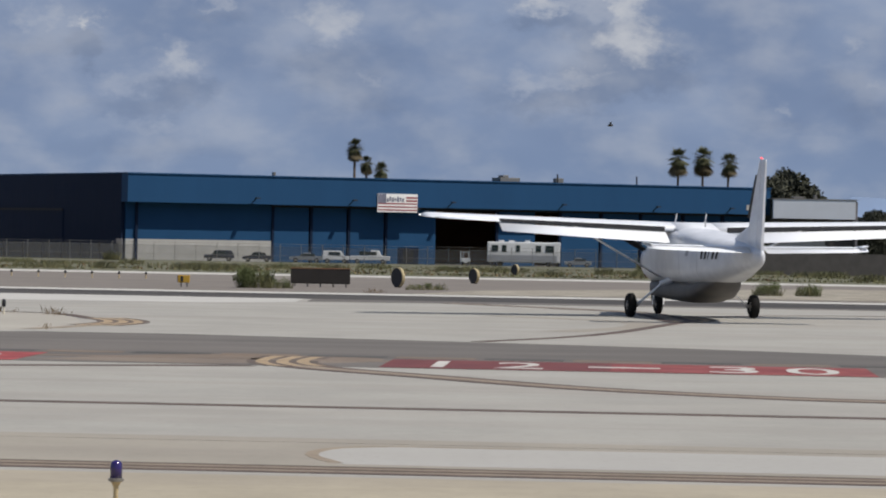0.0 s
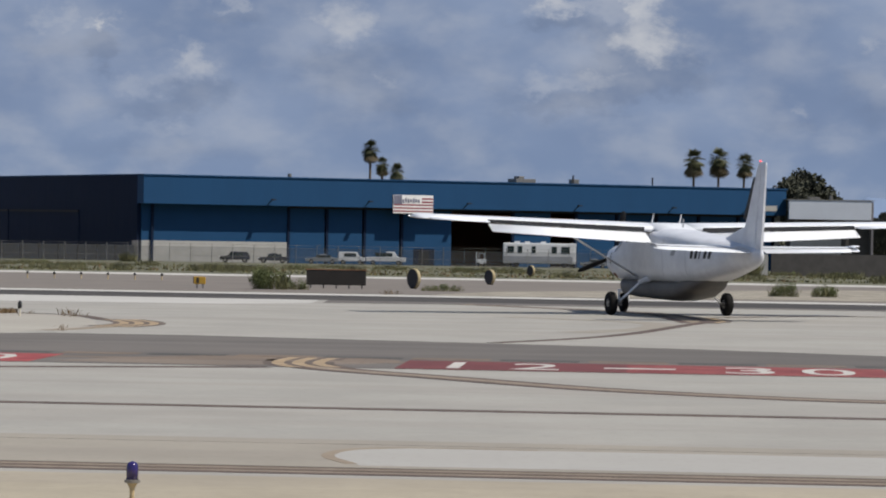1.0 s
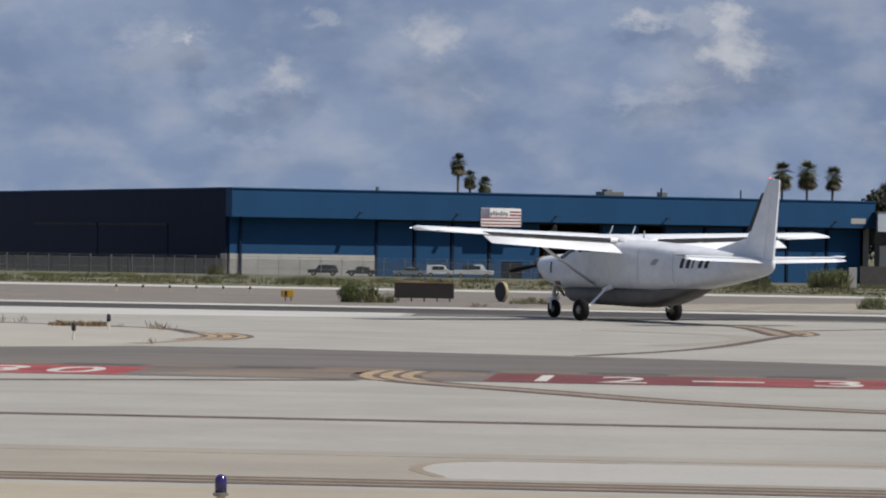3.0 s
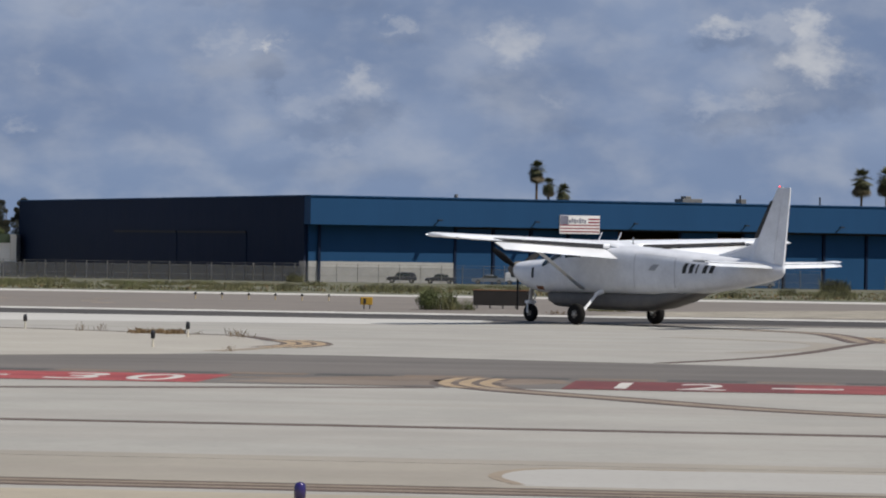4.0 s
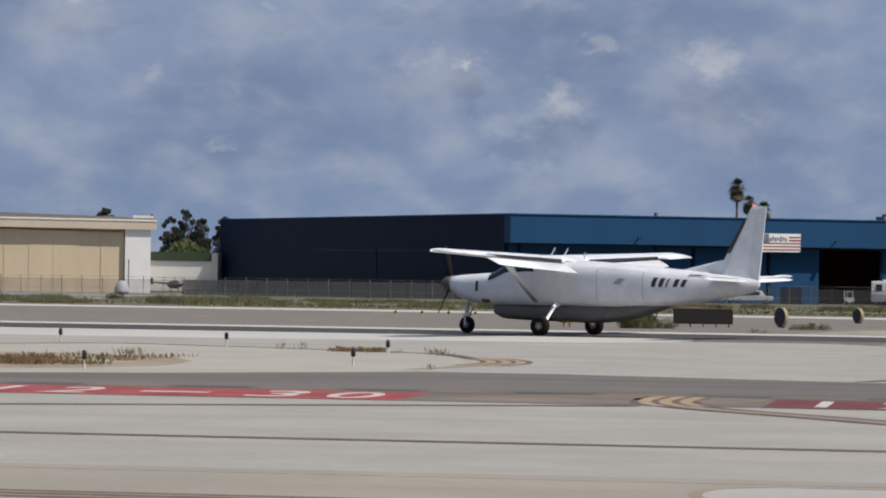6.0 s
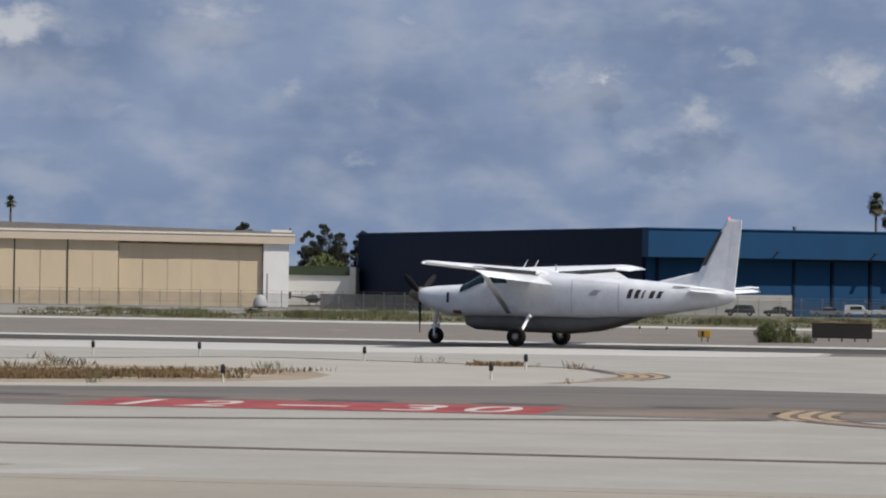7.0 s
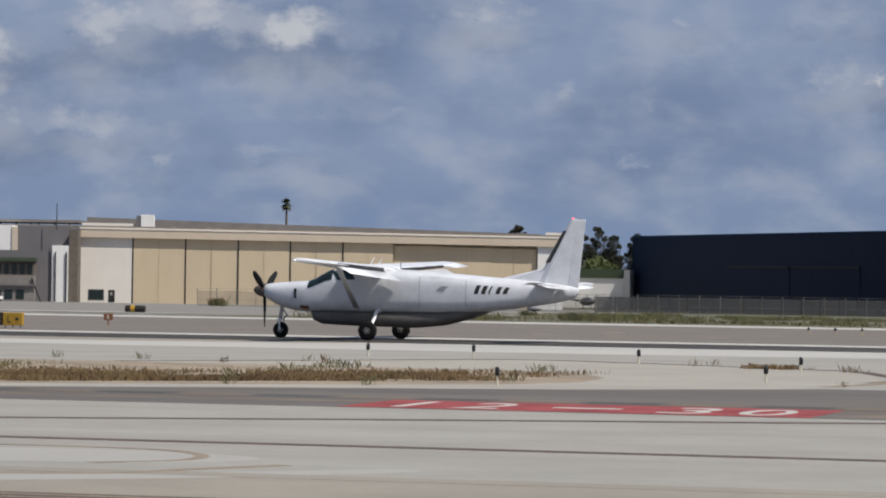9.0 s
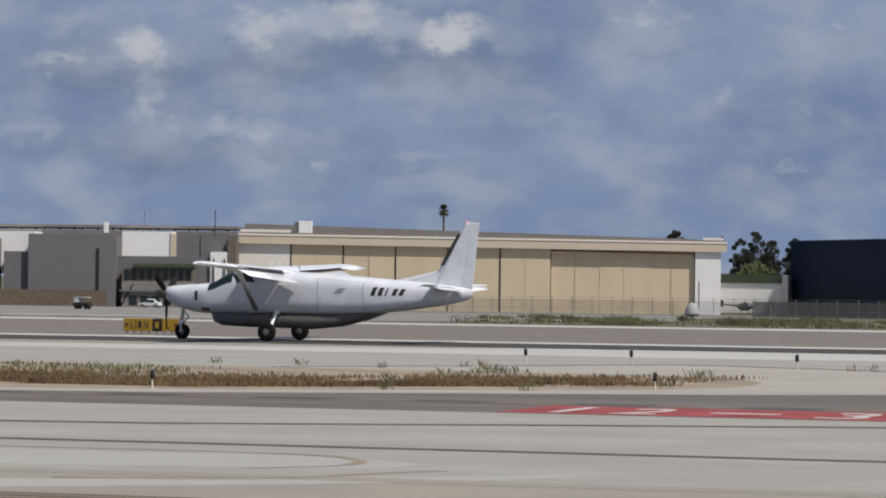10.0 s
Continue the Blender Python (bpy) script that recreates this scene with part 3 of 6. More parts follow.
curve_line([(-5.66, 62.3), (-5.87, 62.8), (-6.12, 63.8), (-6.2, 64.9), (-6.17, 66.0), (-6.12, 66.7)], [(40, 47.5), (8, 52.6), (3.6, 53.3), (1.5, 54.1), (-1.0, 56.0), (-3.3, 59.0), (-4.75, 60.8), (-5.3, 61.6)], (-0.36, 0.0, 0.36))
curve_line([(-13.2, 90.7), (-12.6, 89.2), (-12.25, 87.6), (-12.2, 86.2), (-12.5, 84.3)])
stripe("marking_curve", smooth_path([(-12.5, 84.3), (-12.9, 82.2), (-13.4, 80.6)]), 0.4, M["tan_stain"], 0.016, "worn brown taxiway curve")
stripe("marking_curve", smooth_path([(-33.4, 89.6), (-29.0, 95.0), (-25.3, 99.6), (-21.2, 98.3), (-16.8, 95.4), (-14.9, 94.2), (-13.5, 90.4)]), 0.4, M["brown_line"], 0.018, "worn brown taxiway curve")
stripe("marking_curve", smooth_path([(-3.3, 77.6), (-1.5, 82.2), (-0.3, 87.3), (0.9, 95.2), (1.7, 100.0)]), 0.35, M["brown_line"], 0.018, "worn reddish brown taxiway curve")
curve_line([(1.3, 97.6), (1.75, 99.6), (1.6, 102.2), (1.2, 104.2)], [(-6.0, 116.5), (-2.0, 111.5), (0.2, 107.5)], (-0.16, 0.16))
stripe("marking_curve", smooth_path([(1.9, 104.5), (5.5, 108.5), (12, 111)]), 0.5, M["brown_line"], 0.018, "worn reddish brown taxiway curve")
stripe("marking_curve", smooth_path([(-1.8, 86.5), (0.0, 91.5), (-0.2, 97.0), (-4.0, 101.0)]), 0.9, M["concrete_stain"], 0.010, "faint tan tyre track on concrete")

# painted runway signs on the pavement
GLYPH = bpy.data.curves.new("glyph", "FONT")


def glyph(ch, height, width):
    """One flat character of the built-in font as a mesh of that size, from its lower left corner."""
    GLYPH.body, GLYPH.extrude, GLYPH.size = ch, 0.002, 1.0
    ob = new("glyph", GLYPH)
    me = bpy.data.meshes.new_from_object(ob)
    bpy.data.objects.remove(ob)
    bm = bmesh.new()
    bm.from_mesh(me)
    xs, zs = [v.co.x for v in bm.verts], [v.co.y for v in bm.verts]
    x0, x1, y0, y1 = min(xs), max(xs), min(zs), max(zs)
    for v in bm.verts:
        v.co.x = (v.co.x - x0) / (x1 - x0) * width
        v.co.y = (v.co.y - y0) / (y1 - y0) * height
    return bm


LEVEL = Matrix.Rotation(-TURN, 4, "Z")


def pavement_sign(u, red, label):
    sign = thing("pavement_sign", label, "road marking", "runway signs painted on the taxiway", Matrix.Translation(lay(u, 0)) @ LEVEL)
    bm = boxm(-0.05, 8.45, 62.45, 66.3, -0.01, 0.0075)
    part("red_panel", bm, red, sign)
    for ch, x, wd in (("1", 0.80, 0.22), ("2", 1.88, 0.85), ("3", 5.6, 0.86), ("0", 6.95, 0.92)):
        part("digit", glyph(ch, 2.75, wd), M["white_line"], sign, at=pose(x, 62.95, 0.0095))
    part("dash", boxm(3.5, 4.75, 64.05, 64.5, 0.004, 0.0105), M["white_line"], sign)
    return sign


pavement_sign(-4.3, M["red_dull"], "red runway sign 12-30 painted on the taxiway, one end worn")
pavement_sign(-19.1, M["red_paint"], "bright red runway sign 12-30 painted on the taxiway")
paving("marking_worn", [(-4.35, 62.45), (-0.4, 62.45), (-0.4, 66.3), (-4.35, 66.3)], M["red_worn"], 0.0085, "worn dark end of a red painted sign", thick=0.002)
paving("pavement_wear", smooth_path([(-10.4, 63.2), (-8.5, 66.6), (-6.6, 67.2), (-4.6, 66.5), (-5.0, 64.2), (-7.5, 62.6)], 4), M["asphalt_brown"], 0.0042, "brown worn asphalt between the painted signs", thick=0.004)
paving("pavement_wear", smooth_path([(4.5, 63.2), (6.0, 66.6), (12, 67.2), (16, 66.0), (14, 63.2), (8, 62.6)], 4), M["asphalt_brown"], 0.0042, "brown worn asphalt beside a painted sign", thick=0.004)
# old holding lines, patched brown and black
for i in range(40):
    u0 = -40 + i * 1.62
    stripe("marking_dash", [(u0, 67.3), (u0 + 1.45, 67.3)], 0.85, M["asphalt_black" if i % 2 else "asphalt_brown"], 0.014, "patched brown and black dashes of an old holding line")
    if i % 2 and u0 < -20 or -11 < u0 < -5:
        stripe("marking_dash", [(u0, 65.2), (u0 + 3.0, 65.2)], 0.7, M["asphalt_brown"], 0.012, "patched brown dashes of an old holding line")


# ---- the blue hangar ----
HX = Matrix.Translation((-47.82, 560.0, 0)) @ pose(0, 0, 0, 0, 0, 26.44)
TOP, FAS, LOW = 9.9, 5.45, -3.9


def blue_hangar():
    """Local x along the front, y backwards; the fascia stands 2.2 m before the doors."""
    h = thing("hangar", "large blue sheet-metal hangar with sliding doors and a deep fascia", "hangar", m=HX)
    L, D = 114.5, 151.0
    part("fascia", boxm(0, L, 0, 2.6, FAS, TOP - 0.15), M["blue_wall"], h, "blue ribbed sheet-metal fascia")
    part("roof", boxm(-0.15, L + 0.15, -0.15, D, TOP - 0.148, TOP + 0.05), M["blue_wall"], h)
    # this side lies in shade, painted here as a darker blue
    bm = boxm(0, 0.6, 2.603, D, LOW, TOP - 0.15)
    part("side_wall", bm, M["blue_dark"], h, "blue sheet-metal side wall with its shade painted in")
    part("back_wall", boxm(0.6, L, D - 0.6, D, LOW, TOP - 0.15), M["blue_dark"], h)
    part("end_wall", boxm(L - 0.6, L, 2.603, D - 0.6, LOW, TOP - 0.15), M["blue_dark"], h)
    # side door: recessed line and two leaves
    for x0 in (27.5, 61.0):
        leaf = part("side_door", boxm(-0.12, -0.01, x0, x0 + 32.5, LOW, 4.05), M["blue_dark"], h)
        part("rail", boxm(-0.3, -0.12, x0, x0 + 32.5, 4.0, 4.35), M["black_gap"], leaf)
    # front: block wall with a blue band, then door leaves
    part("bay_wall", boxm(0.603, 25.0, 2.25, 2.6, -0.2, FAS - 0.003), M["blue_door"], h, "blue sheet metal over a pale block wall")
    part("base_wall", boxm(0.603, 25.0, 2.15, 2.6, LOW, -0.203), M["wall_white"], h, "pale painted block base wall")
    part("post", boxm(2.1, 2.5, 1.9, 2.145, LOW, FAS - 0.003), M["blue_dark"], h)
    x = 25.0
    for w, on in ((6.6, 1), (6.5, 1), (6.5, 1), (9.2, 1), (10.6, 0), (7.3, 1), (4.2, 0), (7.6, 1), (7.4, 1), (8.0, 1), (7.6, 1), (6.8, 1)):
        if on:
            leaf = part("door_leaf", boxm(x + 0.45, x + w - 0.25, 2.2, 2.6, LOW, FAS - 0.35), M["blue_door"], h)
            part("frame", boxm(x - 0.02, x + 0.38, 2.05, 2.6, LOW, FAS - 0.35), M["blue_dark"], leaf)
        x += w
    part("track", boxm(25.0, L - 0.7, 1.7, 2.597, FAS - 0.347, FAS - 0.003), M["black_gap"], h)
    # inside, seen through the open leaves
    part("inner_wall", boxm(0.7, L - 0.7, 40, 40.4, LOW, TOP - 0.4), M["rust"], h, "dim brown interior wall")
    part("floor", boxm(0.7, L - 0.7, 2.7, 40, LOW, LOW + 0.35), M["runway"], h)
    # lamps on the fascia
    for x in (20.6, 37.2, 54.5, 74.5, 92.0, 106.0):
        lamp = part("wall_lamp", tubem((x, -0.05, FAS + 0.15), (x + 0.5, -0.7, FAS + 0.9), 0.08), M["black_gap"], h)
        part("lamp_head", boxm(x + 0.3, x + 1.0, -1.1, -0.5, FAS + 0.85, FAS + 1.05, 0.04), M["black_gap"], lamp)
    # roof plant
    part("vent", tubem((24.7, 1, TOP), (24.7, 1, TOP + 0.6), 0.3), M["galv"], h)
    part("pole", tubem((74.8, 1, TOP), (74.8, 1, TOP + 1.4), 0.14), M["black_gap"], h)
    part("vent", boxm(75.6, 77.0, 3, 4, TOP, TOP + 0.8, 0.05), M["galv"], h)
    part("pole", tubem((89.5, 1, TOP), (89.5, 1, TOP + 1.35), 0.13), M["black_gap"], h)
    part("cooler", boxm(67.0, 70.6, 6, 9, TOP, TOP + 0.75, 0.08), M["galv"], h)
    part("cooler", boxm(67.6, 68.6, 6.2, 8, TOP + 0.75, TOP + 1.15, 0.08), M["galv"], h)
    part("edge_post", boxm(L - 0.9, L - 0.1, 1.7, 2.15, LOW, FAS), M["wall_white"], h)
    # number board, illegible
    part("board", boxm(L - 4.6, L - 1.8, -0.06, -0.002, FAS + 0.7, FAS + 1.6), M["wall_white"], h)
    return h


blue_hangar()


def flag_board():
    b = thing("flag_board", "striped flag board with dark lettering on the hangar fascia", "sign", m=HX @ pose(42.1, -0.16, 5.55))
    part("panel", boxm(0, 7.0, 0, 0.15, -0.9, 2.0), M["wall_bright"], b)
    for i in range(3):
        part("stripe", boxm(0.05, 6.95, -0.03, -0.003, -0.65 + i * 0.5, -0.45 + i * 0.5), M["flag_red"], b)
    for i in range(2):
        part("stripe", boxm(5.0, 6.95, -0.03, -0.003, 0.80 + i * 0.5, 1.05 + i * 0.5), M["flag_red"], b)
    part("canton", boxm(0.05, 1.5, -0.03, -0.003, 0.5, 1.95), M["flag_dark"], b)
    for i in range(9):
        part("bar", boxm(0.7 + i * 0.45, 0.98 + i * 0.45, -0.06, -0.032, 0.75 + 0.15 * (i % 2), 1.55 - 0.12 * (i % 3)), M["flag_dark"], b)
    return b


flag_board()


def low_annex():
    """White-fronted low building beside the blue hangar."""
    h = thing("annex_building", "low building with a white metal fascia and shaded openings", "building", m=Matrix.Translation((54.3, 606.0, 0)) @ pose(0, 0, 0, 0, 0, 4))
    part("fascia", boxm(0.5, 14.2, 0, 1.2, 4.9, 8.1), M["fascia_pale"], h)
    part("roof", boxm(0.3, 14.8, -0.1, 14, 8.103, 8.2), M["roof_grey"], h)
    part("wall", boxm(0.5, 14.4, 3.0, 3.4, LOW, 4.897), M["slat_grey"], h)
    part("side_wall", boxm(14.45, 14.8, 1.3, 14, LOW, 7.9), M["wall_grey"], h)
    part("pier", boxm(1.2, 9.6, 2.3, 2.9, LOW, 2.6), M["wall_white"], h)
    part("cooler", boxm(4.5, 6.3, 4, 6, 8.05, 8.6, 0.05), M["galv"], h)
    part("vent", boxm(8.0, 8.4, 4, 5, 8.05, 8.9, 0.05), M["galv"], h)
    return h


low_annex()
tagged(part("wall_slatted", boxm(0, 60, 0, 0.2, -3.0, 0.25), M["slat_grey"], at=Matrix.Translation((28.3, 330.0, 0.4))), "long grey slatted screen wall behind the runway", "wall", kind="structure")
tagged(part("wall_post", boxm(0, 0.7, 0, 0.5, -3.0, 0.55, 0.02), M["wall_white"], at=Matrix.Translation((26.97, 326.0, 0.0))), "pale concrete post at the end of a screen wall", "post", kind="structure")


# ---- the tan hangar ----
def tan_hangar():
    A, B = Vector((-201.6, 620.0, 0)), Vector((-118.6, 640.0, 0))
    d = B - A
    h = thing("hangar", "long tan hangar with tall folding doors and a flat eave", "hangar", m=Matrix.Translation(A) @ pose(0, 0, 0, 0, 0, math.degrees(math.atan2(d.y, d.x))))
    L = d.length
    e0, e1 = 7.7, 9.6
    part("eave", boxm(0.2, L + 1.2, -0.75, 1.0, e0 + 0.1, e1), M["tan_trim"], h, "tan overhanging eave")
    part("roof", boxm(0.3, L + 0.9, -0.6, 60, e1 + 0.003, e1 + 0.25), M["roof_grey"], h)
    # shallow curved roof trusses above the eave
    for i in range(12):
        x0 = 9 + i * 6.3
        part("roof_vault", lathe([(3.0, 0), (3.0, 50)], 20, "Y"), M["roof_grey"], h, at=pose(x0, 3, e1 - 2.4))
    part("end_wall", boxm(L - 4.3, L + 0.2, -0.2, 60, LOW, e0 + 0.097), M["wall_bright"], h, "white end pier")
    part("front_wall", boxm(0.0, 9.37, 0, 60, LOW, e0 + 0.097), M["cream"], h, "cream wall with a door and a window")
    x = 9.5
    for n, w in enumerate((9.3, 9.3, 9.2, 9.3, 9.0, 8.6, 8.7, 8.0)):
        back = 0.0 if n < 5 else 0.5
        gap = 0.12 if n < 5 else 0.01
        leaf = part("door_leaf", boxm(x + gap, x + w - gap, back + 0.05 * (n % 2), back + 0.4, LOW, e0 + (0.09 if n < 5 else -0.25 - 0.1 * (n - 5))), M["tan_door"], h)
        part("seam", boxm(x + w * 0.49, x + w * 0.50, back - 0.04, back - 0.003, LOW, e0 - 0.4), M["tan_seam"], leaf)
        if n < 5:
            part("frame", boxm(x - 0.12, x + 0.11, -0.06, 0.4, LOW, e0 + 0.09), M["black_gap" if n < 5 else "tan_seam"], leaf)
        x += w
    part("inner_wall", boxm(9.4, L - 4.4, 1.3, 1.6, LOW, e0 + 0.097), M["tan_door"], h)
    win = part("window", boxm(1.7, 4.5, -0.05, -0.003, -3.3, -1.4), M["wall_grey"], h)
    part("pane", boxm(1.8, 4.4, -0.08, -0.052, -3.2, -1.5), M["glass"], win)
    door = part("door", boxm(5.3, 6.4, -0.06, -0.003, -3.6, -1.5), M["black_gap"], h)
    part("pane", boxm(5.6, 6.0, -0.09, -0.063, -2.4, -1.9), M["wall_white"], door)
    bm = boxm(0.4, 82.0, 12, 50, e1 + 0.253, e1 + 1.9)
    for v in bm.verts:
        if v.co.x > 30 and v.co.z > e1 + 1:
            v.co.z = e1 + 0.5
    part("roof_ridge", bm, M["roof_grey"], h, "weathered dark roof rising behind the eave")
    part("gutter", boxm(0.2, L + 1.2, -0.85, -0.753, e1 - 0.35, e1 - 0.1), M["cream"], h)
    part("chimney", boxm(10.7, 13.0, 2, 5, e1, e1 + 2.4, 0.05), M["wall_bright"], h, "white roof housing")
    part("chimney_side", boxm(9.9, 10.697, 2.2, 4.8, e1, e1 + 2.2, 0.05), M["wall_grey"], h)
    part("roof_rail", boxm(0.5, 9.5, -0.5, -0.3, e1 + 0.25, e1 + 0.75), M["cream"], h)
    part("ladder_frame", boxm(L + 0.2, L + 0.5, -0.4, -0.1, e1 + 0.25, e1 + 1.0), M["black_gap"], h)
    part("parapet", boxm(L - 3.0, L + 0.6, -0.5, -0.2, e1 + 0.25, e1 + 0.7), M["cream"], h)
    # the eave falls a little along the front
    for ob in h.children_recursive:
        ox, oz = ob.matrix_basis.translation.x, ob.matrix_basis.translation.z
        for v in ob.data.vertices:
            if v.co.z + oz > 5:
                v.co.z -= 0.55 * max(0.0, v.co.x + ox) / L
    part("downpipe", tubem((L - 3.6, -0.15, LOW), (L - 3.6, -0.15, 2.0), 0.12), M["roof_grey"], h)
    return h


tan_hangar()


def tower_block():
    """Stucco buildings, their grey darkened for shade, at the far end of the apron: a blind block, a porch with
    windows, white bays.
    """
    h = thing("terminal_building", "stucco building with shade painted into its grey, a green porch roof and white bays", "building", m=Matrix.Translation((-199.5, 612.6, 0)) @ pose(0, 0, 0, 0, 0, 13.5))
    part("bay_wall", boxm(-4.4, -1.6, 0, 14, LOW, 6.2), M["wall_bright"], h)
    part("scaffold", boxm(-1.5, 0.0, 0.8, 12, LOW, 9.0), M["gallery"], h)
    part("upper_wall", boxm(-11.0, -1.6, 6, 16, 5.0, 9.6), M["wall_grey"], h)
    part("white_wall", boxm(-20.6, -12.0, 6, 16, 5.3, 9.7), M["wall_bright"], h)
    part("buttress", boxm(-12.0, -11.0, 5.8, 16, 5.3, 9.4), M["tan_trim"], h)
    part("low_wall", boxm(-20.6, -4.45, 0.5, 14, LOW, 5.3), M["wall_grey"], h)
    part("block", boxm(-36.0, -20.65, -3, 14, LOW, 9.0), M["wall_grey"], h, "blind stucco block with shade painted into its grey")
    part("side_block", boxm(-40.4, -36.05, -2, 14, LOW, 5.9), M["wall_grey"], h)
    part("white_wall", boxm(-60.0, -36.05, 6, 16, 2.0, 9.5), M["wall_bright"], h)
    part("side_block", boxm(-60.0, -42.0, -1, 6, LOW, 8.2), M["wall_grey"], h)
    part("pipe", boxm(-24.0, -23.6, -3.2, -3.0, LOW, 6.6), M["black_gap"], h)
    roof = part("porch_roof", boxm(-17.6, -7.0, -3.6, 0.45, 3.3, 4.0), M["roof_green"], h, "dark green porch roof")
    part("gutter", boxm(-17.6, -7.0, -3.75, -3.603, 3.2, 3.4), M["black_gap"], roof)
    part("porch_wall", boxm(-19.6, -7.2, -3.0, 0.45, LOW, 0.9), M["roof_grey"], h)
    gal = part("gallery", boxm(-19.6, -7.2, -2.9, 0.45, 0.903, 3.2), M["gallery"], h, "row of upper windows")
    for i in range(9):
        part("window", boxm(-19.2 + i * 1.36, -18.4 + i * 1.36, -2.96, -2.903, 1.1, 3.0), M["glass"], gal)
    for i in range(5):
        part("window", boxm(-18.3 + i * 2.0, -16.9 + i * 2.0, -3.08, -3.003, -3.2, -1.6), M["glass"], h)
    part("ledge", boxm(-20.0, -7.0, -3.5, -3.003, -0.9, -0.6), M["wall_grey"], h)
    tube_bm = tubem((-19.9, -3.2, LOW), (-17.6, -3.2, 0.4), 0.12)
    part("brace", tube_bm, M["black_gap"], h)
    part("brace", tubem((-5.9, -3.2, LOW), (-7.6, -3.2, 0.4), 0.12), M["black_gap"], h)
    # timber fence at the foot of the block
    part("fence_screen", boxm(-62.0, -21.5, -9.2, -9.0, LOW, -0.7), M["trunk"], h, "brown timber screen fence")
    # long roof with trusses behind
    part("long_roof", boxm(-62, -1.0, 16, 40, 9.2, 10.0), M["roof_grey"], h)
    for i in range(26):
        x = -61 + i * 2.3 + 0.5 * math.sin(i * 2.1)
        part("truss", tubem((x, 16.5, 9.0), (x + 0.5, 16.5, 10.6), 0.18), M["black_gap"], h)
    part("ridge", boxm(-62, -1.0, 16.2, 40, 10.4, 10.9), M["roof_grey"], h)
    part("mast", tubem((-4.0, 4, 9.0), (-4.0, 4, 13.6), 0.08), M["black_gap"], h)
    part("mast", tubem((-17.0, 9, 9.0), (-17.0, 9, 13.4), 0.06), M["galv"], h)
    part("chimney", boxm(-24.6, -23.8, 12, 13, 9.5, 11.4), M["wall_bright"], h)
    for x in (-3.8, -1.9):
        part("drain_pipe", tubem((x, -0.2, LOW), (x, -0.2, 5.0), 0.12), M["black_gap"], h)
    return h


tower_block()


def gap_building():
    h = thing("shed", "white shed with a dark green roof between the hangars", "building", m=Matrix.Translation((-128.0, 690.0, 0)))
    part("wall", boxm(0, 12.1, 0, 10, LOW, 1.8), M["wall_bright"], h)
    part("roof", boxm(-0.2, 12.2, -0.3, 10, 1.803, 3.5), M["roof_green"], h)
    part("pier", boxm(12.25, 13.4, -0.5, 10, LOW, 3.4), M["cream"], h)
    return h


gap_building()


# ---- the aircraft ----
# fuselage stations: x forward, top, bottom, half width, roundness
HULL = [(4.53, 1.85, 1.52, 0.18, 2.0), (4.47, 1.90, 1.42, 0.31, 2.1), (4.2, 1.95, 1.27, 0.46, 2.3), (3.8, 1.99, 1.10, 0.58, 2.6),
        (3.2, 2.03, 0.98, 0.69, 3.0), (2.7, 2.07, 0.95, 0.77, 3.4), (1.78, 2.48, 0.95, 0.81, 3.6), (1.0, 2.54, 0.95, 0.82, 3.8),
        (-0.6, 2.50, 0.95, 0.82, 3.8), (-2.0, 2.42, 0.95, 0.81, 3.8), (-3.3, 2.33, 1.00, 0.75, 3.4), (-4.6, 2.23, 1.14, 0.58, 2.8),
        (-5.75, 2.13, 1.31, 0.38, 2.4), (-6.6, 2.04, 1.46, 0.22, 2.2), (-7.0, 1.98, 1.58, 0.12, 2.0), (-7.15, 1.94, 1.72, 0.05, 2.0)]


def hull_shape(x):
    """Top, bottom, half width and roundness at station x, eased between the stations without overshoot."""
    n = len(HULL)
    i = max(0, min(n - 2, sum(1 for h in HULL if h[0] >= x) - 1))
    d = HULL[i + 1][0] - HULL[i][0]
    k = (x - HULL[i][0]) / d
    out = []
    for c in (1, 2, 3, 4):
        def rate(j):
            return (HULL[j + 1][c] - HULL[j][c]) / (HULL[j + 1][0] - HULL[j][0])

        def slope(j):
            if j == 0 or j == n - 1:
                return rate(0 if j == 0 else n - 2)
            a, b = rate(j - 1), rate(j)
            return 0.0 if a * b <= 0 else 2 * a * b / (a + b)
        p, q = HULL[i][c], HULL[i + 1][c]
        out.append((2 * k ** 3 - 3 * k * k + 1) * p + (k ** 3 - 2 * k * k + k) * d * slope(i) + (3 * k * k - 2 * k ** 3) * q + (k ** 3 - k * k) * d * slope(i + 1))
    return out


def hull_at(x, a, grow=0.0):
    """A point of the hull at station x; a: angle from straight up, to the left."""
    top, bot, hw, ex = hull_shape(x)
    c, s = math.cos(a), math.sin(a)
    r = 2 / ex
    zc, hh = (top + bot) / 2, (top - bot) / 2
    return Vector((x, (hw + grow) * math.copysign(abs(s) ** r, s), zc + (hh + grow) * math.copysign(abs(c) ** r, c)))


def hull_patch(x0, x1, a0, a1, grow, nx=8, na=10, lean=0.0):
    """A panel that lies on the hull, with a little thickness."""
    bm = bmesh.new()
    rows = []
    for i in range(nx + 1):
        x = x0 + (x1 - x0) * i / nx
        rows.append([bm.verts.new(hull_at(x + lean * (j / na - 0.5), a0 + (a1 - a0) * j / na, grow)) for j in range(na + 1)])
    for p, q in zip(rows, rows[1:]):
        for j in range(na):
            bm.faces.new((p[j], p[j + 1], q[j + 1], q[j]))
    bmesh.ops.recalc_face_normals(bm, faces=bm.faces)
    return bm


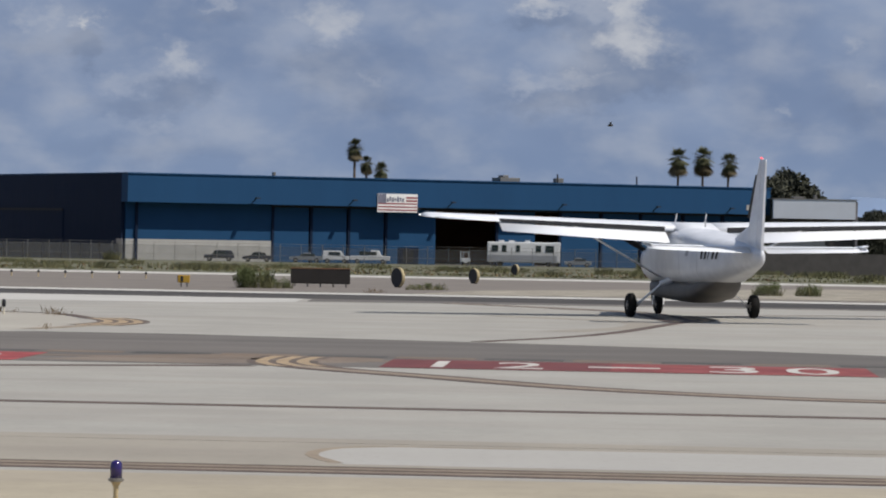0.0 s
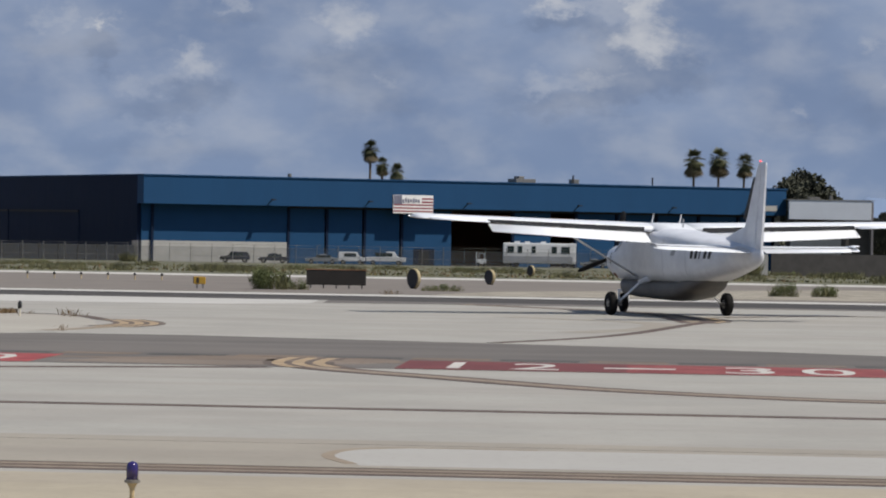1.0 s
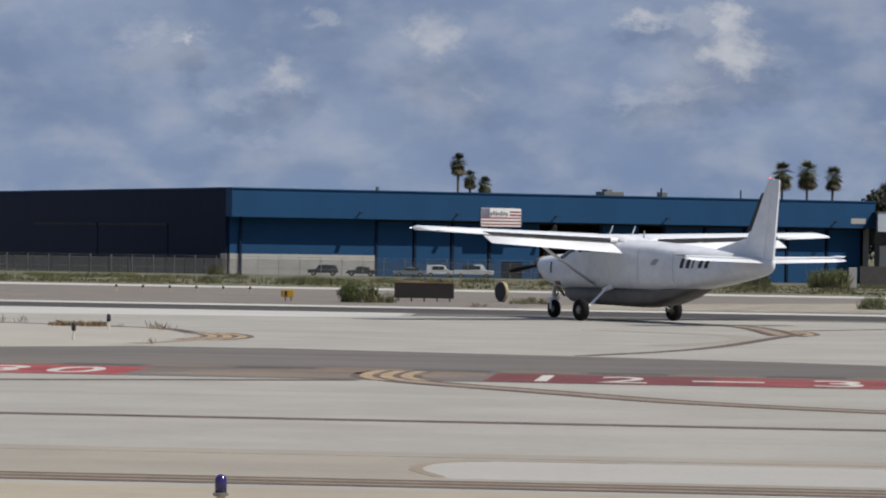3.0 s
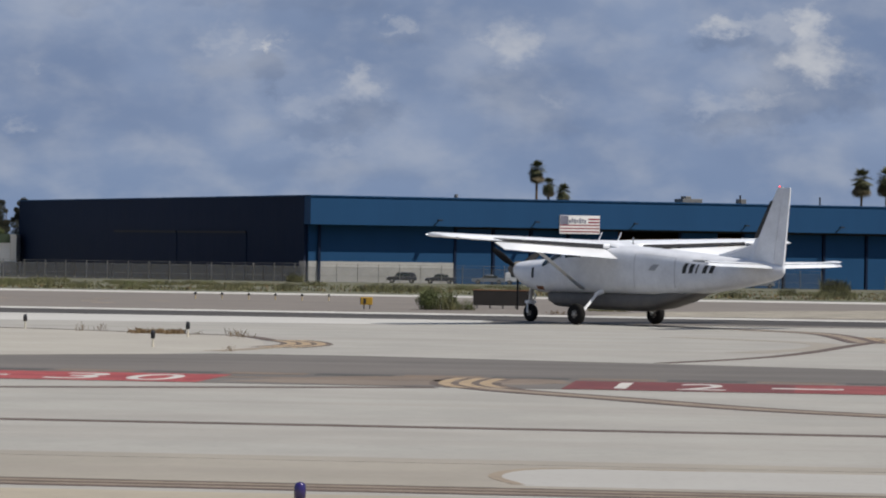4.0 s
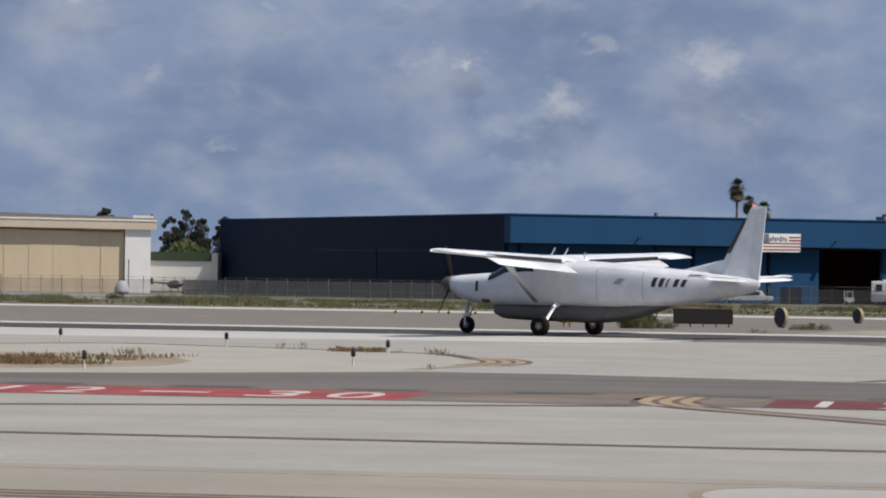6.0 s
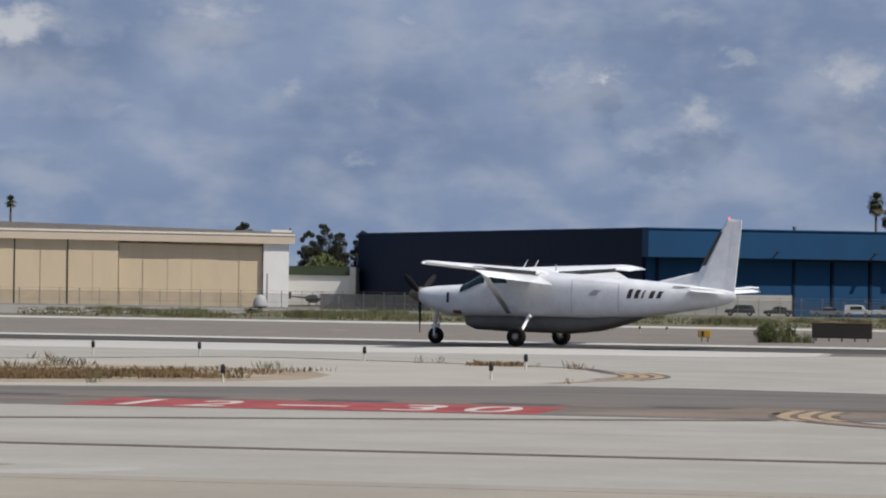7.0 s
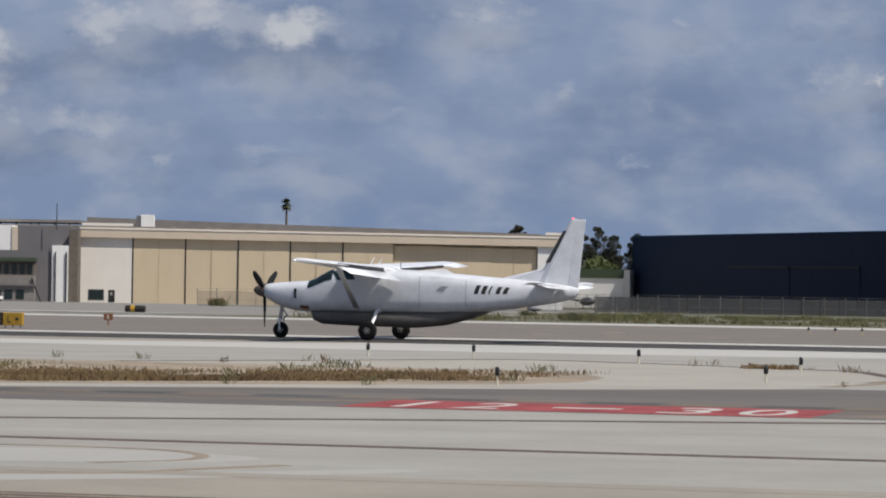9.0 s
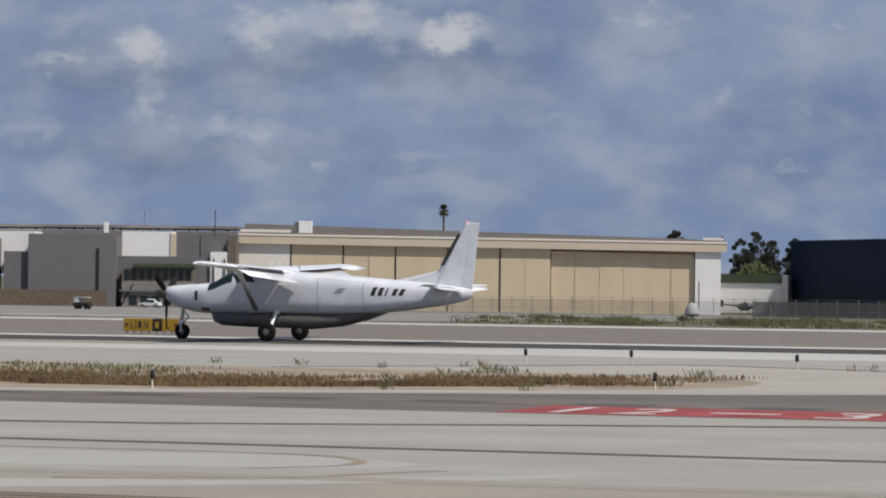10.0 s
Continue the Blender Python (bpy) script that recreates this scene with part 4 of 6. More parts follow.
def loft(sections, close=True):
    """A skin over rings of equal length."""
    bm = bmesh.new()
    rings = [[bm.verts.new(p) for p in s] for s in sections]
    n = len(rings[0])
    for a, b in zip(rings, rings[1:]):
        for i in range(n):
            bm.faces.new((a[i], a[(i + 1) % n], b[(i + 1) % n], b[i]))
    if close:
        bm.faces.new(rings[0]), bm.faces.new(rings[-1][::-1])
    bmesh.ops.recalc_face_normals(bm, faces=bm.faces)
    return bm


def foil(le, chord, thick, n=12, sweep=0.0, cut=1.0):
    """Aerofoil outline: (distance behind the leading edge, height)."""
    pts = []
    for i in range(n):
        t = cut * (0.5 - 0.5 * math.cos(math.pi * i / (n - 1)))
        yt = 5 * thick * (0.2969 * math.sqrt(t) - 0.126 * t - 0.3516 * t * t + 0.2843 * t ** 3 - 0.1015 * t ** 4)
        pts.append((t, yt + 0.02 * (1 - t) * t * 4, -yt * 0.75 + 0.02 * (1 - t) * t * 4))
    up = [(le - t * chord, u * chord) for t, u, _ in pts]
    dn = [(le - t * chord, d * chord) for t, _, d in pts]
    return up + dn[::-1][:-1]


def wing_at(y):
    """Leading edge x, chord, height of the wing at distance y from the middle."""
    k = max(0.0, (y - 1.2) / 6.53)
    return 1.20 - 0.55 * k, 1.98 - 0.72 * k, 2.50 + 0.033 * y


INCID = radians(3.6)


def wing_section(y, side, cut=1.0, x0=0.0):
    le, ch, z = wing_at(y)
    th = 0.16 - 0.03 * y / 7.9
    out = []
    for x, dz in foil(le, ch, th, cut=cut):
        r = le - x
        out.append(Vector((x, side * y, z + dz - r * math.sin(INCID))))
    return out


def build_aircraft():
    ac = thing("aircraft", "white single-propeller high-wing cargo aircraft with belly pod, taxiing", "aircraft")
    stations = [a[0] + (b[0] - a[0]) * k / 4 for a, b in zip(HULL, HULL[1:]) for k in range(4)] + [HULL[-1][0]]
    bm = loft([[hull_at(x, 2 * math.pi * i / 40) for i in range(40)] for x in stations])
    # hull greyer than the wings: its shade is painted in along with the stains
    hull = part("fuselage", bm, M["plane_stained_shaded"], ac, smooth=True)
    # windscreen and cockpit side windows
    part("windscreen", hull_patch(2.66, 1.72, -1.28, -0.04, 0.014), M["glass"], hull, "dark tinted windscreen pane", smooth=True)
    part("windscreen", hull_patch(2.66, 1.72, 0.04, 1.28, 0.014), M["glass"], hull, "dark tinted windscreen pane", smooth=True)
    for s in (1, -1):
        part("side_window", hull_patch(1.66, 0.98, s * 0.62, s * 1.34, 0.014, lean=-0.3), M["glass"], hull, "dark cockpit side window", smooth=True)
        part("air_inlet", hull_patch(3.19, 3.08, s * 1.22, s * 1.62, 0.012, 2, 4), M["boot"], hull)
        part("exhaust_stain", hull_patch(2.95, 2.6, s * 2.0, s * 2.35, 0.006, 3, 4), M["rust"], hull)
    # cargo door seams
    for x in (-1.55, -3.25):
        part("seam", hull_patch(x, x - 0.02, 0.95, 2.1, 0.004, 1, 8), M["plane_grey"], hull)
    part("seam", hull_patch(-1.55, -3.25, 0.95, 0.965, 0.004, 8, 1), M["plane_grey"], hull)
    part("placard", hull_patch(-2.28, -2.55, 1.42, 1.56, 0.006, 2, 2, 0.2), M["plane_grey"], hull)
    # registration, as plain slanted bars
    for s in (1, -1):
        for i in range(5):
            x = -3.60 - i * 0.252
            part("marking_bar", hull_patch(x, x - (0.15 if i != 2 else 0.06), s * 1.24, s * 1.57, 0.006, 2, 3, 0.11 * s), M["ink"], hull)
    # belly pod
    pod = []
    for x, bot, hw in ((2.62, 0.92, 0.45), (2.5, 0.64, 0.62), (2.2, 0.52, 0.69), (1.2, 0.48, 0.72), (0.0, 0.46, 0.73), (-1.2, 0.44, 0.72), (-2.2, 0.54, 0.67), (-3.1, 0.76, 0.55), (-3.9, 1.04, 0.33)):
        top = 1.04 if x > -3 else 1.2
        zc, hh = (top + bot) / 2, (top - bot) / 2
        pod.append([Vector((x, hw * math.copysign(abs(math.sin(a)) ** 0.6, math.sin(a)), zc + hh * math.copysign(abs(math.cos(a)) ** 0.6, math.cos(a))))
                    for a in (2 * math.pi * i / 28 for i in range(28))])
    part("belly_pod", loft(pod), M["pod_grey"], ac, "grey belly cargo pod", smooth=True)
    # wings, flaps, ailerons
    for s in (1, -1):
        ys = [0.55, 1.2, 2.4, 3.6, 4.9, 6.2, 7.1, 7.55, 7.73]
        secs = []
        for y in ys:
            sec = wing_section(y, s, 0.74 if y < 7.4 else 0.95)
            if y > 7.7:
                c = sum(sec, Vector()) / len(sec)
                sec = [c + (p - c) * 0.55 for p in sec]
                for p in sec:
                    p.y = s * y
            secs.append(sec)
        wing = part("wing", loft(secs), M["plane_white"], ac, smooth=True)
        for nm, y0, y1, ang, drop in (("flap", 0.9, 5.63, 22, 0.07), ("aileron", 5.68, 7.38, 1, 0.0)):
            sec = []
            for y in (y0, (y0 + y1) / 2, y1):
                le, ch, z = wing_at(y)
                hx, hz = le - 0.755 * ch, z - 0.755 * ch * math.sin(INCID) - drop + 0.01
                a = radians(ang) + INCID
                ring = []
                for x, dz in foil(0, ch * (0.34 if nm == "flap" else 0.30), 0.13, 8):
                    ring.append(Vector((hx + x * math.cos(a) + dz * math.sin(a), s * y, hz + x * math.sin(a) + dz * math.cos(a))))
                sec.append(ring)
            part(nm, loft(sec), M["plane_white"], wing, smooth=True)
        # black strip that paints the shade inside the slot before the flap
        slot_shade = []
        for y in (0.9, 3.3, 5.63):
            sec = wing_section(y, s, 0.74)
            up, dn = sec[11] - Vector((0, 0, 0.01)), sec[12]
            slot_shade.append([up, dn, dn - Vector((0.008, 0, 0)), up - Vector((0.008, 0, 0))])
        part("flap_seal", loft(slot_shade), M["boot"], wing, "dark strip standing in for shade in the flap slot")
        le, ch, z = wing_at(7.7)
        part("tip_light", lathe([(0.01, -0.03), (0.022, -0.015), (0.022, 0.02), (0.01, 0.03)], 8, "X"), M["tip_light"], wing, at=pose(le - 0.18, s * 7.73, z))
        part("deice_boot", loft([[p + Vector((0.012, 0, 0)) for p in wing_section(y, s, 0.05)] for y in (3.4, 7.4)]), M["plane_grey"], wing, smooth=True)
        part("wing_strut", loft([[Vector((x + 0.11 * math.cos(a), y, z + 0.028 * math.sin(a))) for a in (2 * math.pi * i / 12 for i in range(12))]
                                 for x, y, z in ((0.80, s * 0.74, 1.12), (0.55, s * 3.35, 2.54))]), M["plane_white"], ac, smooth=True)
    # wing centre section over the cabin
    part("wing_centre", loft([wing_section(0.0001, s, 0.9)[:] if s == 0 else [Vector((p.x, s * 0.6, p.z)) for p in wing_section(0.6, 1, 0.9)] for s in (-1, 1)]), M["plane_white"], ac, smooth=True)
    # fin, dorsal fillet, rudder
    def blade(prof, half):
        bm = bmesh.new()
        secs = []
        for xf, xb, z, t in prof:
            secs.append([Vector((xf, 0, z)), Vector((xf - (xf - xb) * 0.3, t, z)), Vector((xb, t * 0.6, z)), Vector((xb, -t * 0.6, z)), Vector((xf - (xf - xb) * 0.3, -t, z))])
        bm.free()
        return loft(secs)
    fin = part("fin", blade([(-5.6, -6.88, 1.95, 0.11), (-5.96, -6.95, 2.55, 0.10), (-6.93, -7.20, 4.25, 0.055), (-7.0, -7.20, 4.35, 0.03)], 0), M["plane_stained_shaded"], ac, at=pose(0.14, 0, 0))
    part("dorsal_fillet", blade([(-3.9, -6.2, 2.05, 0.10), (-4.6, -6.2, 2.28, 0.07), (-5.9, -6.2, 2.58, 0.03)], 0), M["plane_stained_shaded"], fin)
    part("rudder", blade([(-6.74, -7.24, 1.70, 0.06), (-6.82, -7.31, 2.40, 0.056), (-7.10, -7.50, 4.25, 0.031), (-7.10, -7.48, 4.33, 0.018)], 0), M["plane_stained_shaded"], ac, at=pose(0.14, 0, 0))
    part("deice_boot", blade([(-6.06, -6.25, 2.80, 0.106), (-6.70, -6.86, 3.93, 0.078)], 0), M["boot"], fin, "black rubber strip on the fin's leading edge")
    part("beacon", lathe([(0.028, 0), (0.03, 0.02), (0.023, 0.05), (0.006, 0.06)], 10), M["beacon"], ac, "red flashing beacon", at=pose(-6.91, 0, 4.33))
    # tailplane
    for s in (1, -1):
        def stab(y, c0, c1, t, z):
            return [Vector((x, s * y, z + dz)) for x, dz in foil(c0, c0 - c1, t, 8)]

        def droop(y, c0, c1, z):
            return [Vector((x, s * y, z + dz + (x - c0) * 0.28)) for x, dz in foil(c0, c0 - c1, 0.09, 8)]
        tail = part("tailplane", loft([stab(0.1, -5.75, -6.62, 0.1, 2.0), stab(2.85, -6.12, -6.66, 0.09, 2.05), stab(3.0, -6.25, -6.66, 0.06, 2.05)]), M["plane_white"], ac, smooth=True, at=pose(0.12, 0, 0))
        part("elevator", loft([droop(0.22, -6.64, -7.03, 1.98), droop(2.6, -6.68, -7.0, 2.02), droop(3.0, -6.68, -6.96, 2.04)]), M["plane_white"], tail, smooth=True)
        part("horn", loft([stab(2.82, -6.25, -6.94, 0.07, 2.06), stab(3.02, -6.3, -6.92, 0.05, 2.10)]), M["plane_white"], tail, smooth=True)
    # aerials
    for y in (0.43, -0.43):
        part("aerial", tubem((0.46, y, 2.58), (0.26, y, 2.92), 0.026, 0.012), M["plane_white"], ac)
    part("aerial", tubem((-0.5, -0.2, 2.55), (-0.52, -0.2, 2.78), 0.02), M["plane_grey"], ac)
    # landing gear
    gear = []
    for s in (1, -1):
        leg = loft([[Vector((x + 0.065 * math.cos(a), y, z)) + Vector((0, 0.018 * math.sin(a), 0.026 * math.sin(a))) for a in (2 * math.pi * i / 12 for i in range(12))]
                    for x, y, z in ((0, s * 0.55, 1.08), (0, s * 0.9, 0.95), (0, s * 1.45, 0.47), (0, s * 1.62, 0.345))])
        part("gear_leg", leg, M["plane_white"], ac, smooth=True)
        part("axle", tubem((0, s * 1.55, 0.335), (0, s * 1.9, 0.335), 0.045), M["metal"], ac)
        part("leg_fairing", tubem((0.0, s * 0.62, 1.06), (0.0, s * 0.95, 0.94), 0.10, 0.06), M["plane_white"], ac)
    part("nose_leg", tubem((3.89, 0, 1.15), (3.96, 0, 0.62), 0.07), M["metal"], ac)
    part("nose_fork", boxm(3.83, 4.05, -0.16, 0.16, 0.58, 0.68, 0.03), M["plane_white"], ac)
    for s in (1, -1):
        part("fork_arm", tubem((3.94, s * 0.14, 0.64), (3.93, s * 0.14, 0.285), 0.035), M["plane_white"], ac)
    part("torque_link", tubem((3.83, 0, 1.0), (3.69, 0, 0.82), 0.025), M["metal"], ac)
    part("torque_link", tubem((3.69, 0, 0.82), (3.86, 0, 0.64), 0.025), M["metal"], ac)

    def wheel(name, x, y, r, w):
        prof = [(r * 0.46, -w * 0.42), (r * 0.8, -w * 0.5), (r * 0.95, -w * 0.38), (r, -w * 0.15), (r, w * 0.15), (r * 0.95, w * 0.38), (r * 0.8, w * 0.5), (r * 0.46, w * 0.42)]
        wh = new(name)
        wh.parent = ac
        wh.matrix_basis = pose(x, y, r)
        part("tyre", lathe(prof, 28, "Y"), M["tyre"], wh, smooth=True)
        part("rim", lathe([(r * 0.1, -w * 0.47), (r * 0.36, -w * 0.43), (r * 0.48, -w * 0.38), (r * 0.48, w * 0.38), (r * 0.36, w * 0.43), (r * 0.1, w * 0.47)], 20, "Y"), M["hub"], wh)
        hole = mesh_from("hub_hole", tubem((0, -w * 0.485, 0), (0, w * 0.485, 0), r * 0.09, n=8), M["boot"])
        for k in range(5):
            a = 2 * math.pi * k / 5
            o = new("hub_hole", hole)
            o.parent, o.matrix_basis = wh, pose(r * 0.31 * math.cos(a), 0, r * 0.31 * math.sin(a))
        gear.append((wh, x, y, r))

    wheel("nose_wheel", 3.93, 0, 0.285, 0.18)
    wheel("main_wheel", 0, 1.78, 0.335, 0.23)
    wheel("main_wheel", 0, -1.78, 0.335, 0.23)
    # propeller
    prop = new("propeller")
    prop.parent = ac
    prop.matrix_basis = pose(4.56, 0, 1.69)
    part("spinner", lathe([(0.26, -0.06), (0.25, 0.05), (0.20, 0.22), (0.11, 0.36), (0.02, 0.43)], 20, "X"), M["gallery"], prop, smooth=True)
    for k in range(3):
        secs = []
        for r, c, th, tw in ((0.15, 0.05, 0.05, 60), (0.35, 0.085, 0.04, 55), (0.7, 0.115, 0.028, 42), (1.05, 0.10, 0.02, 32), (1.28, 0.07, 0.014, 27), (1.33, 0.03, 0.01, 27)):
            t = radians(tw)
            ring = []
            for i in range(10):
                a = 2 * math.pi * i / 10
                p, q = c * math.cos(a), th * math.sin(a)
                ring.append(Vector((p * math.sin(t) + q * math.cos(t), p * math.cos(t) - q * math.sin(t), r)))
            secs.append([Matrix.Rotation(2 * math.pi * k / 3, 3, "X") @ p for p in ring])
        part("blade", loft(secs), M["blade"], prop, smooth=True)
    return ac, prop, gear


aircraft, propeller, wheels = build_aircraft()


# ---- plants ----
def blades(bm, rng, x, y, z, n, h, spread, lean=0.35, width=0.03):
    """Thin upright leaves in a tuft."""
    for _ in range(n):
        px, py = x + rng.gauss(0, spread), y + rng.gauss(0, spread)
        hh = h * rng.uniform(0.45, 1.15)
        dx, dy = rng.gauss(0, lean) * hh, rng.gauss(0, lean) * hh
        a = rng.uniform(0, math.pi)
        wx, wy = width * math.cos(a), width * math.sin(a)
        v = [bm.verts.new(p) for p in ((px - wx, py - wy, z - 0.03), (px + wx, py + wy, z - 0.03), (px + wx * 0.7 + dx * 0.45, py + wy * 0.7 + dy * 0.45, z + hh * 0.6), (px + dx, py + dy, z + hh))]
        bm.faces.new((v[0], v[1], v[2])), bm.faces.new((v[0], v[2], v[3]))


def leaf_cloud(rng, lobes, n, size):
    """Many small leaf clumps gathered round lobes (x, y, z, radius), with gaps between."""
    bm = bmesh.new()
    for _ in range(n):
        cx, cy, cz, r = lobes[rng.randrange(len(lobes))]
        d = Vector((rng.gauss(0, 1), rng.gauss(0, 1), rng.gauss(0, 0.85))).normalized() * r * rng.uniform(0.45, 1.08)
        c = Vector((cx, cy, cz)) + d
        s = size * rng.uniform(0.5, 1.3)
        q = Euler((rng.uniform(0, 6.3), rng.uniform(0, 6.3), rng.uniform(0, 6.3))).to_matrix()
        v = [bm.verts.new(c + q @ Vector(p) * s) for p in ((-0.6, -0.3, 0), (0.5, -0.5, 0.15), (0.7, 0.35, -0.1), (-0.3, 0.6, 0.2))]
        bm.faces.new((v[0], v[1], v[2])), bm.faces.new((v[0], v[2], v[3]))
    return bm


def tree(x, y, top, width, lobes_n, seed, label, low=0.25, mat="leaf_dark"):
    rng = random.Random(seed)
    z0 = fall(y)
    t = thing("tree", label, "tree", m=Matrix.Translation((x, y, z0)))
    h = top - z0
    bm = tubem((0, 0, -0.1), (0.1, 0, h * 0.55), 0.035 * h, 0.018 * h, 9)
    for k in range(5):
        a = k * 1.26 + rng.uniform(-0.3, 0.3)
        tube(bm, (0.05, 0, h * (0.3 + 0.05 * k)), (width * 0.32 * math.cos(a), width * 0.25 * math.sin(a), h * rng.uniform(0.6, 0.85)), 0.014 * h, 0.005 * h, 6)
    part("trunk", bm, M["bark"], t)
    lobes = []
    for k in range(lobes_n * 3):
        r = width * rng.uniform(0.15, 0.23)
        u = rng.uniform(-1, 1)
        ceiling = h * (1 - 0.32 * abs(u) ** 1.6) * rng.uniform(0.84, 1.0) - r
        lobes.append((u * (width / 2 - r), rng.uniform(-0.22, 0.22) * width, low * h + (ceiling - low * h) * rng.random() ** 0.4, r))
    for k in range(7):
        u = (k - 3) / 3.2
        r = width * rng.uniform(0.09, 0.13)
        lobes.append((u * (width / 2 - r), rng.uniform(-0.1, 0.1) * width, h * (1 - 0.3 * abs(u) ** 1.6) * rng.uniform(0.93, 1.0) - r, r))
    part("crown", leaf_cloud(rng, lobes, 1700 * lobes_n, width * 0.028), M[mat], t)
    return t


tree(67.5, 720, 15.6, 18.5, 14, 3, "broad dark evergreen tree behind the hangar", 0.45)
tree(81.5, 690, 7.8, 10, 9, 5, "dark shrubby tree beside a low building", 0.1)
tree(-126.6, 705, 11.4, 4.6, 8, 7, "dark conifer-like tree between two hangars", 0.1)
tree(-123.6, 706, 12.9, 4.8, 8, 8, "tall dark conifer-like tree between two hangars", 0.1)
tree(-120.3, 704, 11.0, 4.6, 8, 17, "dark conifer-like tree between two hangars", 0.1)
tree(-116.4, 708, 11.3, 5.2, 8, 9, "slim dark tree beside the blue hangar", 0.1)
tree(-145.6, 735, 13.5, 6.2, 8, 11, "round dark tree crown behind the tan hangar", 0.5)
tree(-122.0, 697, 6.2, 10.5, 12, 13, "low green shrubs over a shed roof", 0.3, "leaf")


def palm(x, y, top, crown, seed, lean=0.0, skirt=1.35):
    """A fan palm: ringed trunk, a dry skirt and a ball of stiff fronds."""
    rng = random.Random(seed)
    z0 = fall(y)
    h = top - z0 - crown * 0.75
    p = thing("palm_tree", "tall fan palm with a dry skirt behind the hangars", "palm tree", "palms behind the hangars", m=Matrix.Translation((x, y, z0)))
    rings = []
    for i in range(14):
        k = i / 13
        r = 0.34 - 0.12 * k + (0.03 if i % 2 else 0)
        rings.append([Vector((lean * k * k * h + r * math.cos(a), r * math.sin(a), k * h)) for a in (2 * math.pi * j / 10 for j in range(10))])
    part("trunk", loft(rings), M["trunk"], p)
    c = Vector((lean * h, 0, h))
    for name, n, mat, e0, e1, ln in (("frond", 75, "frond", -1.05, 1.5, crown * 1.12), ("dry_frond", 60, "frond_dry", -1.5, -0.95, crown * skirt * 1.0)):
        bm = bmesh.new()
        for _ in range(n):
            a, e = rng.uniform(0, 2 * math.pi), rng.uniform(e0, e1)
            d = Vector((math.cos(a) * math.cos(e), math.sin(a) * math.cos(e), math.sin(e)))
            side = d.cross(Vector((0, 0, 1))).normalized()
            up = side.cross(d)
            s = ln * rng.uniform(0.75, 1.05)
            hub = c + d * s * 0.42
            for j in range(9):
                t = (j - 4) / 4
                tip = hub + (d * math.cos(t * 1.15) + side * math.sin(t * 1.15)) * s * 0.58 - Vector((0, 0, s * 0.10 * (1 + abs(t))))
                w = side * (0.15 * s)
                v = [bm.verts.new(q) for q in (hub - w * 0.5, hub + w * 0.5, tip)]
                bm.faces.new(v)
            v = [bm.verts.new(q) for q in (c, c + up * 0.05, hub + up * 0.04, hub)]
            bm.faces.new(v)
        part(name, bm, M[mat], p)
    return p


palm(-18.1, 760, 20.3, 2.2, 21)
palm(-15.7, 764, 16.8, 1.8, 22)
palm(-12.5, 758, 15.6, 2.1, 23)
palm(51.4, 800, 20.4, 2.9, 24)
palm(57.0, 803, 20.8, 3.0, 25)
palm(61.9, 798, 19.5, 2.5, 26, 0.02)
palm(-211.4, 800, 18.5, 1.6, 27, skirt=0.3)


def bush(x, y, w, h, seed, label, mat="leaf", n=900):
    rng = random.Random(seed)
    z = fall(y)
    b = thing("bush", label, "bush", m=Matrix.Translation((x, y, z)))
    lobes = [(rng.uniform(-0.5, 0.5) * w * 0.75, rng.uniform(-0.25, 0.25) * w, h * rng.uniform(0.25, 0.62), h * rng.uniform(0.28, 0.42)) for _ in range(8)]
    part("foliage", leaf_cloud(rng, lobes, n * 3, 0.036 * h), M[mat], b)
    bm = bmesh.new()
    for _ in range(int(w * 220)):
        blades(bm, rng, rng.uniform(-0.5, 0.5) * w, rng.uniform(-0.3, 0.3) * w, 0, 1, h * rng.uniform(0.4, 1.0) * 0.9, 0.05, 0.22, 0.009)
    tagged(part("stalk_tuft", bm, M["grass_green"], b), kind="stuff")
    return b


bush(-6.95, 138.3, 1.3, 0.95, 31, "green roadside bush beside the runway", "leaf", 1600)
bush(-6.1, 138.6, 1.0, 0.45, 32, "low green weed clump beside the runway")
bush(-0.55, 140.5, 1.5, 0.32, 33, "low green weed clump beside the runway")
bush(12.6, 141.0, 1.1, 0.6, 34, "tall green weeds beside the runway")
bush(14.2, 141.5, 1.0, 0.55, 35, "tall green weeds beside the runway")
bush(-42.1, 470.0, 2.0, 1.3, 36, "small dark bush by the chain-link fence", "leaf_dark")
bush(23.2, 300.0, 3.2, 1.9, 37, "green shrubs beside the screen wall")
bush(19.0, 330.0, 2.6, 1.5, 38, "green shrubs beside the screen wall", "leaf_dark")
bush(-134.0, 472.0, 2.4, 1.5, 39, "grey-brown bush inside the fence", "grass_dry")

# dry grass on the island, and the weeds round it
rng = random.Random(77)


def island_edge(u):
    return 70.4 if u < -29 else 70.4 + (u + 29) * 0.85


bm = bmesh.new()
for _ in range(36000):
    u = rng.uniform(-60, -20.3)
    w = island_edge(u) + 1.9 + abs(rng.gauss(0, 3.2))
    if u > -22.5 and rng.random() < 0.75 or noise.noise((u * 0.35, w * 0.3, 0)) < -0.28:
        continue
    p = lay(u, w)
    blades(bm, rng, p.x, p.y, p.z, 3, 0.13, 0.16, 0.5, 0.014)
tagged(part("dry_grass", bm, M["grass_dry"]), "reddish brown dry grass on the earth island", "grass", kind="stuff")
bm = bmesh.new()
for _ in range(2400):
    u = rng.uniform(-70, -33.5)
    p = lay(u, rng.uniform(81.5, 88.0) - (2.0 if u > -36 else 0))
    blades(bm, rng, p.x, p.y, p.z, 3, 0.12, 0.12, 0.4, 0.014)
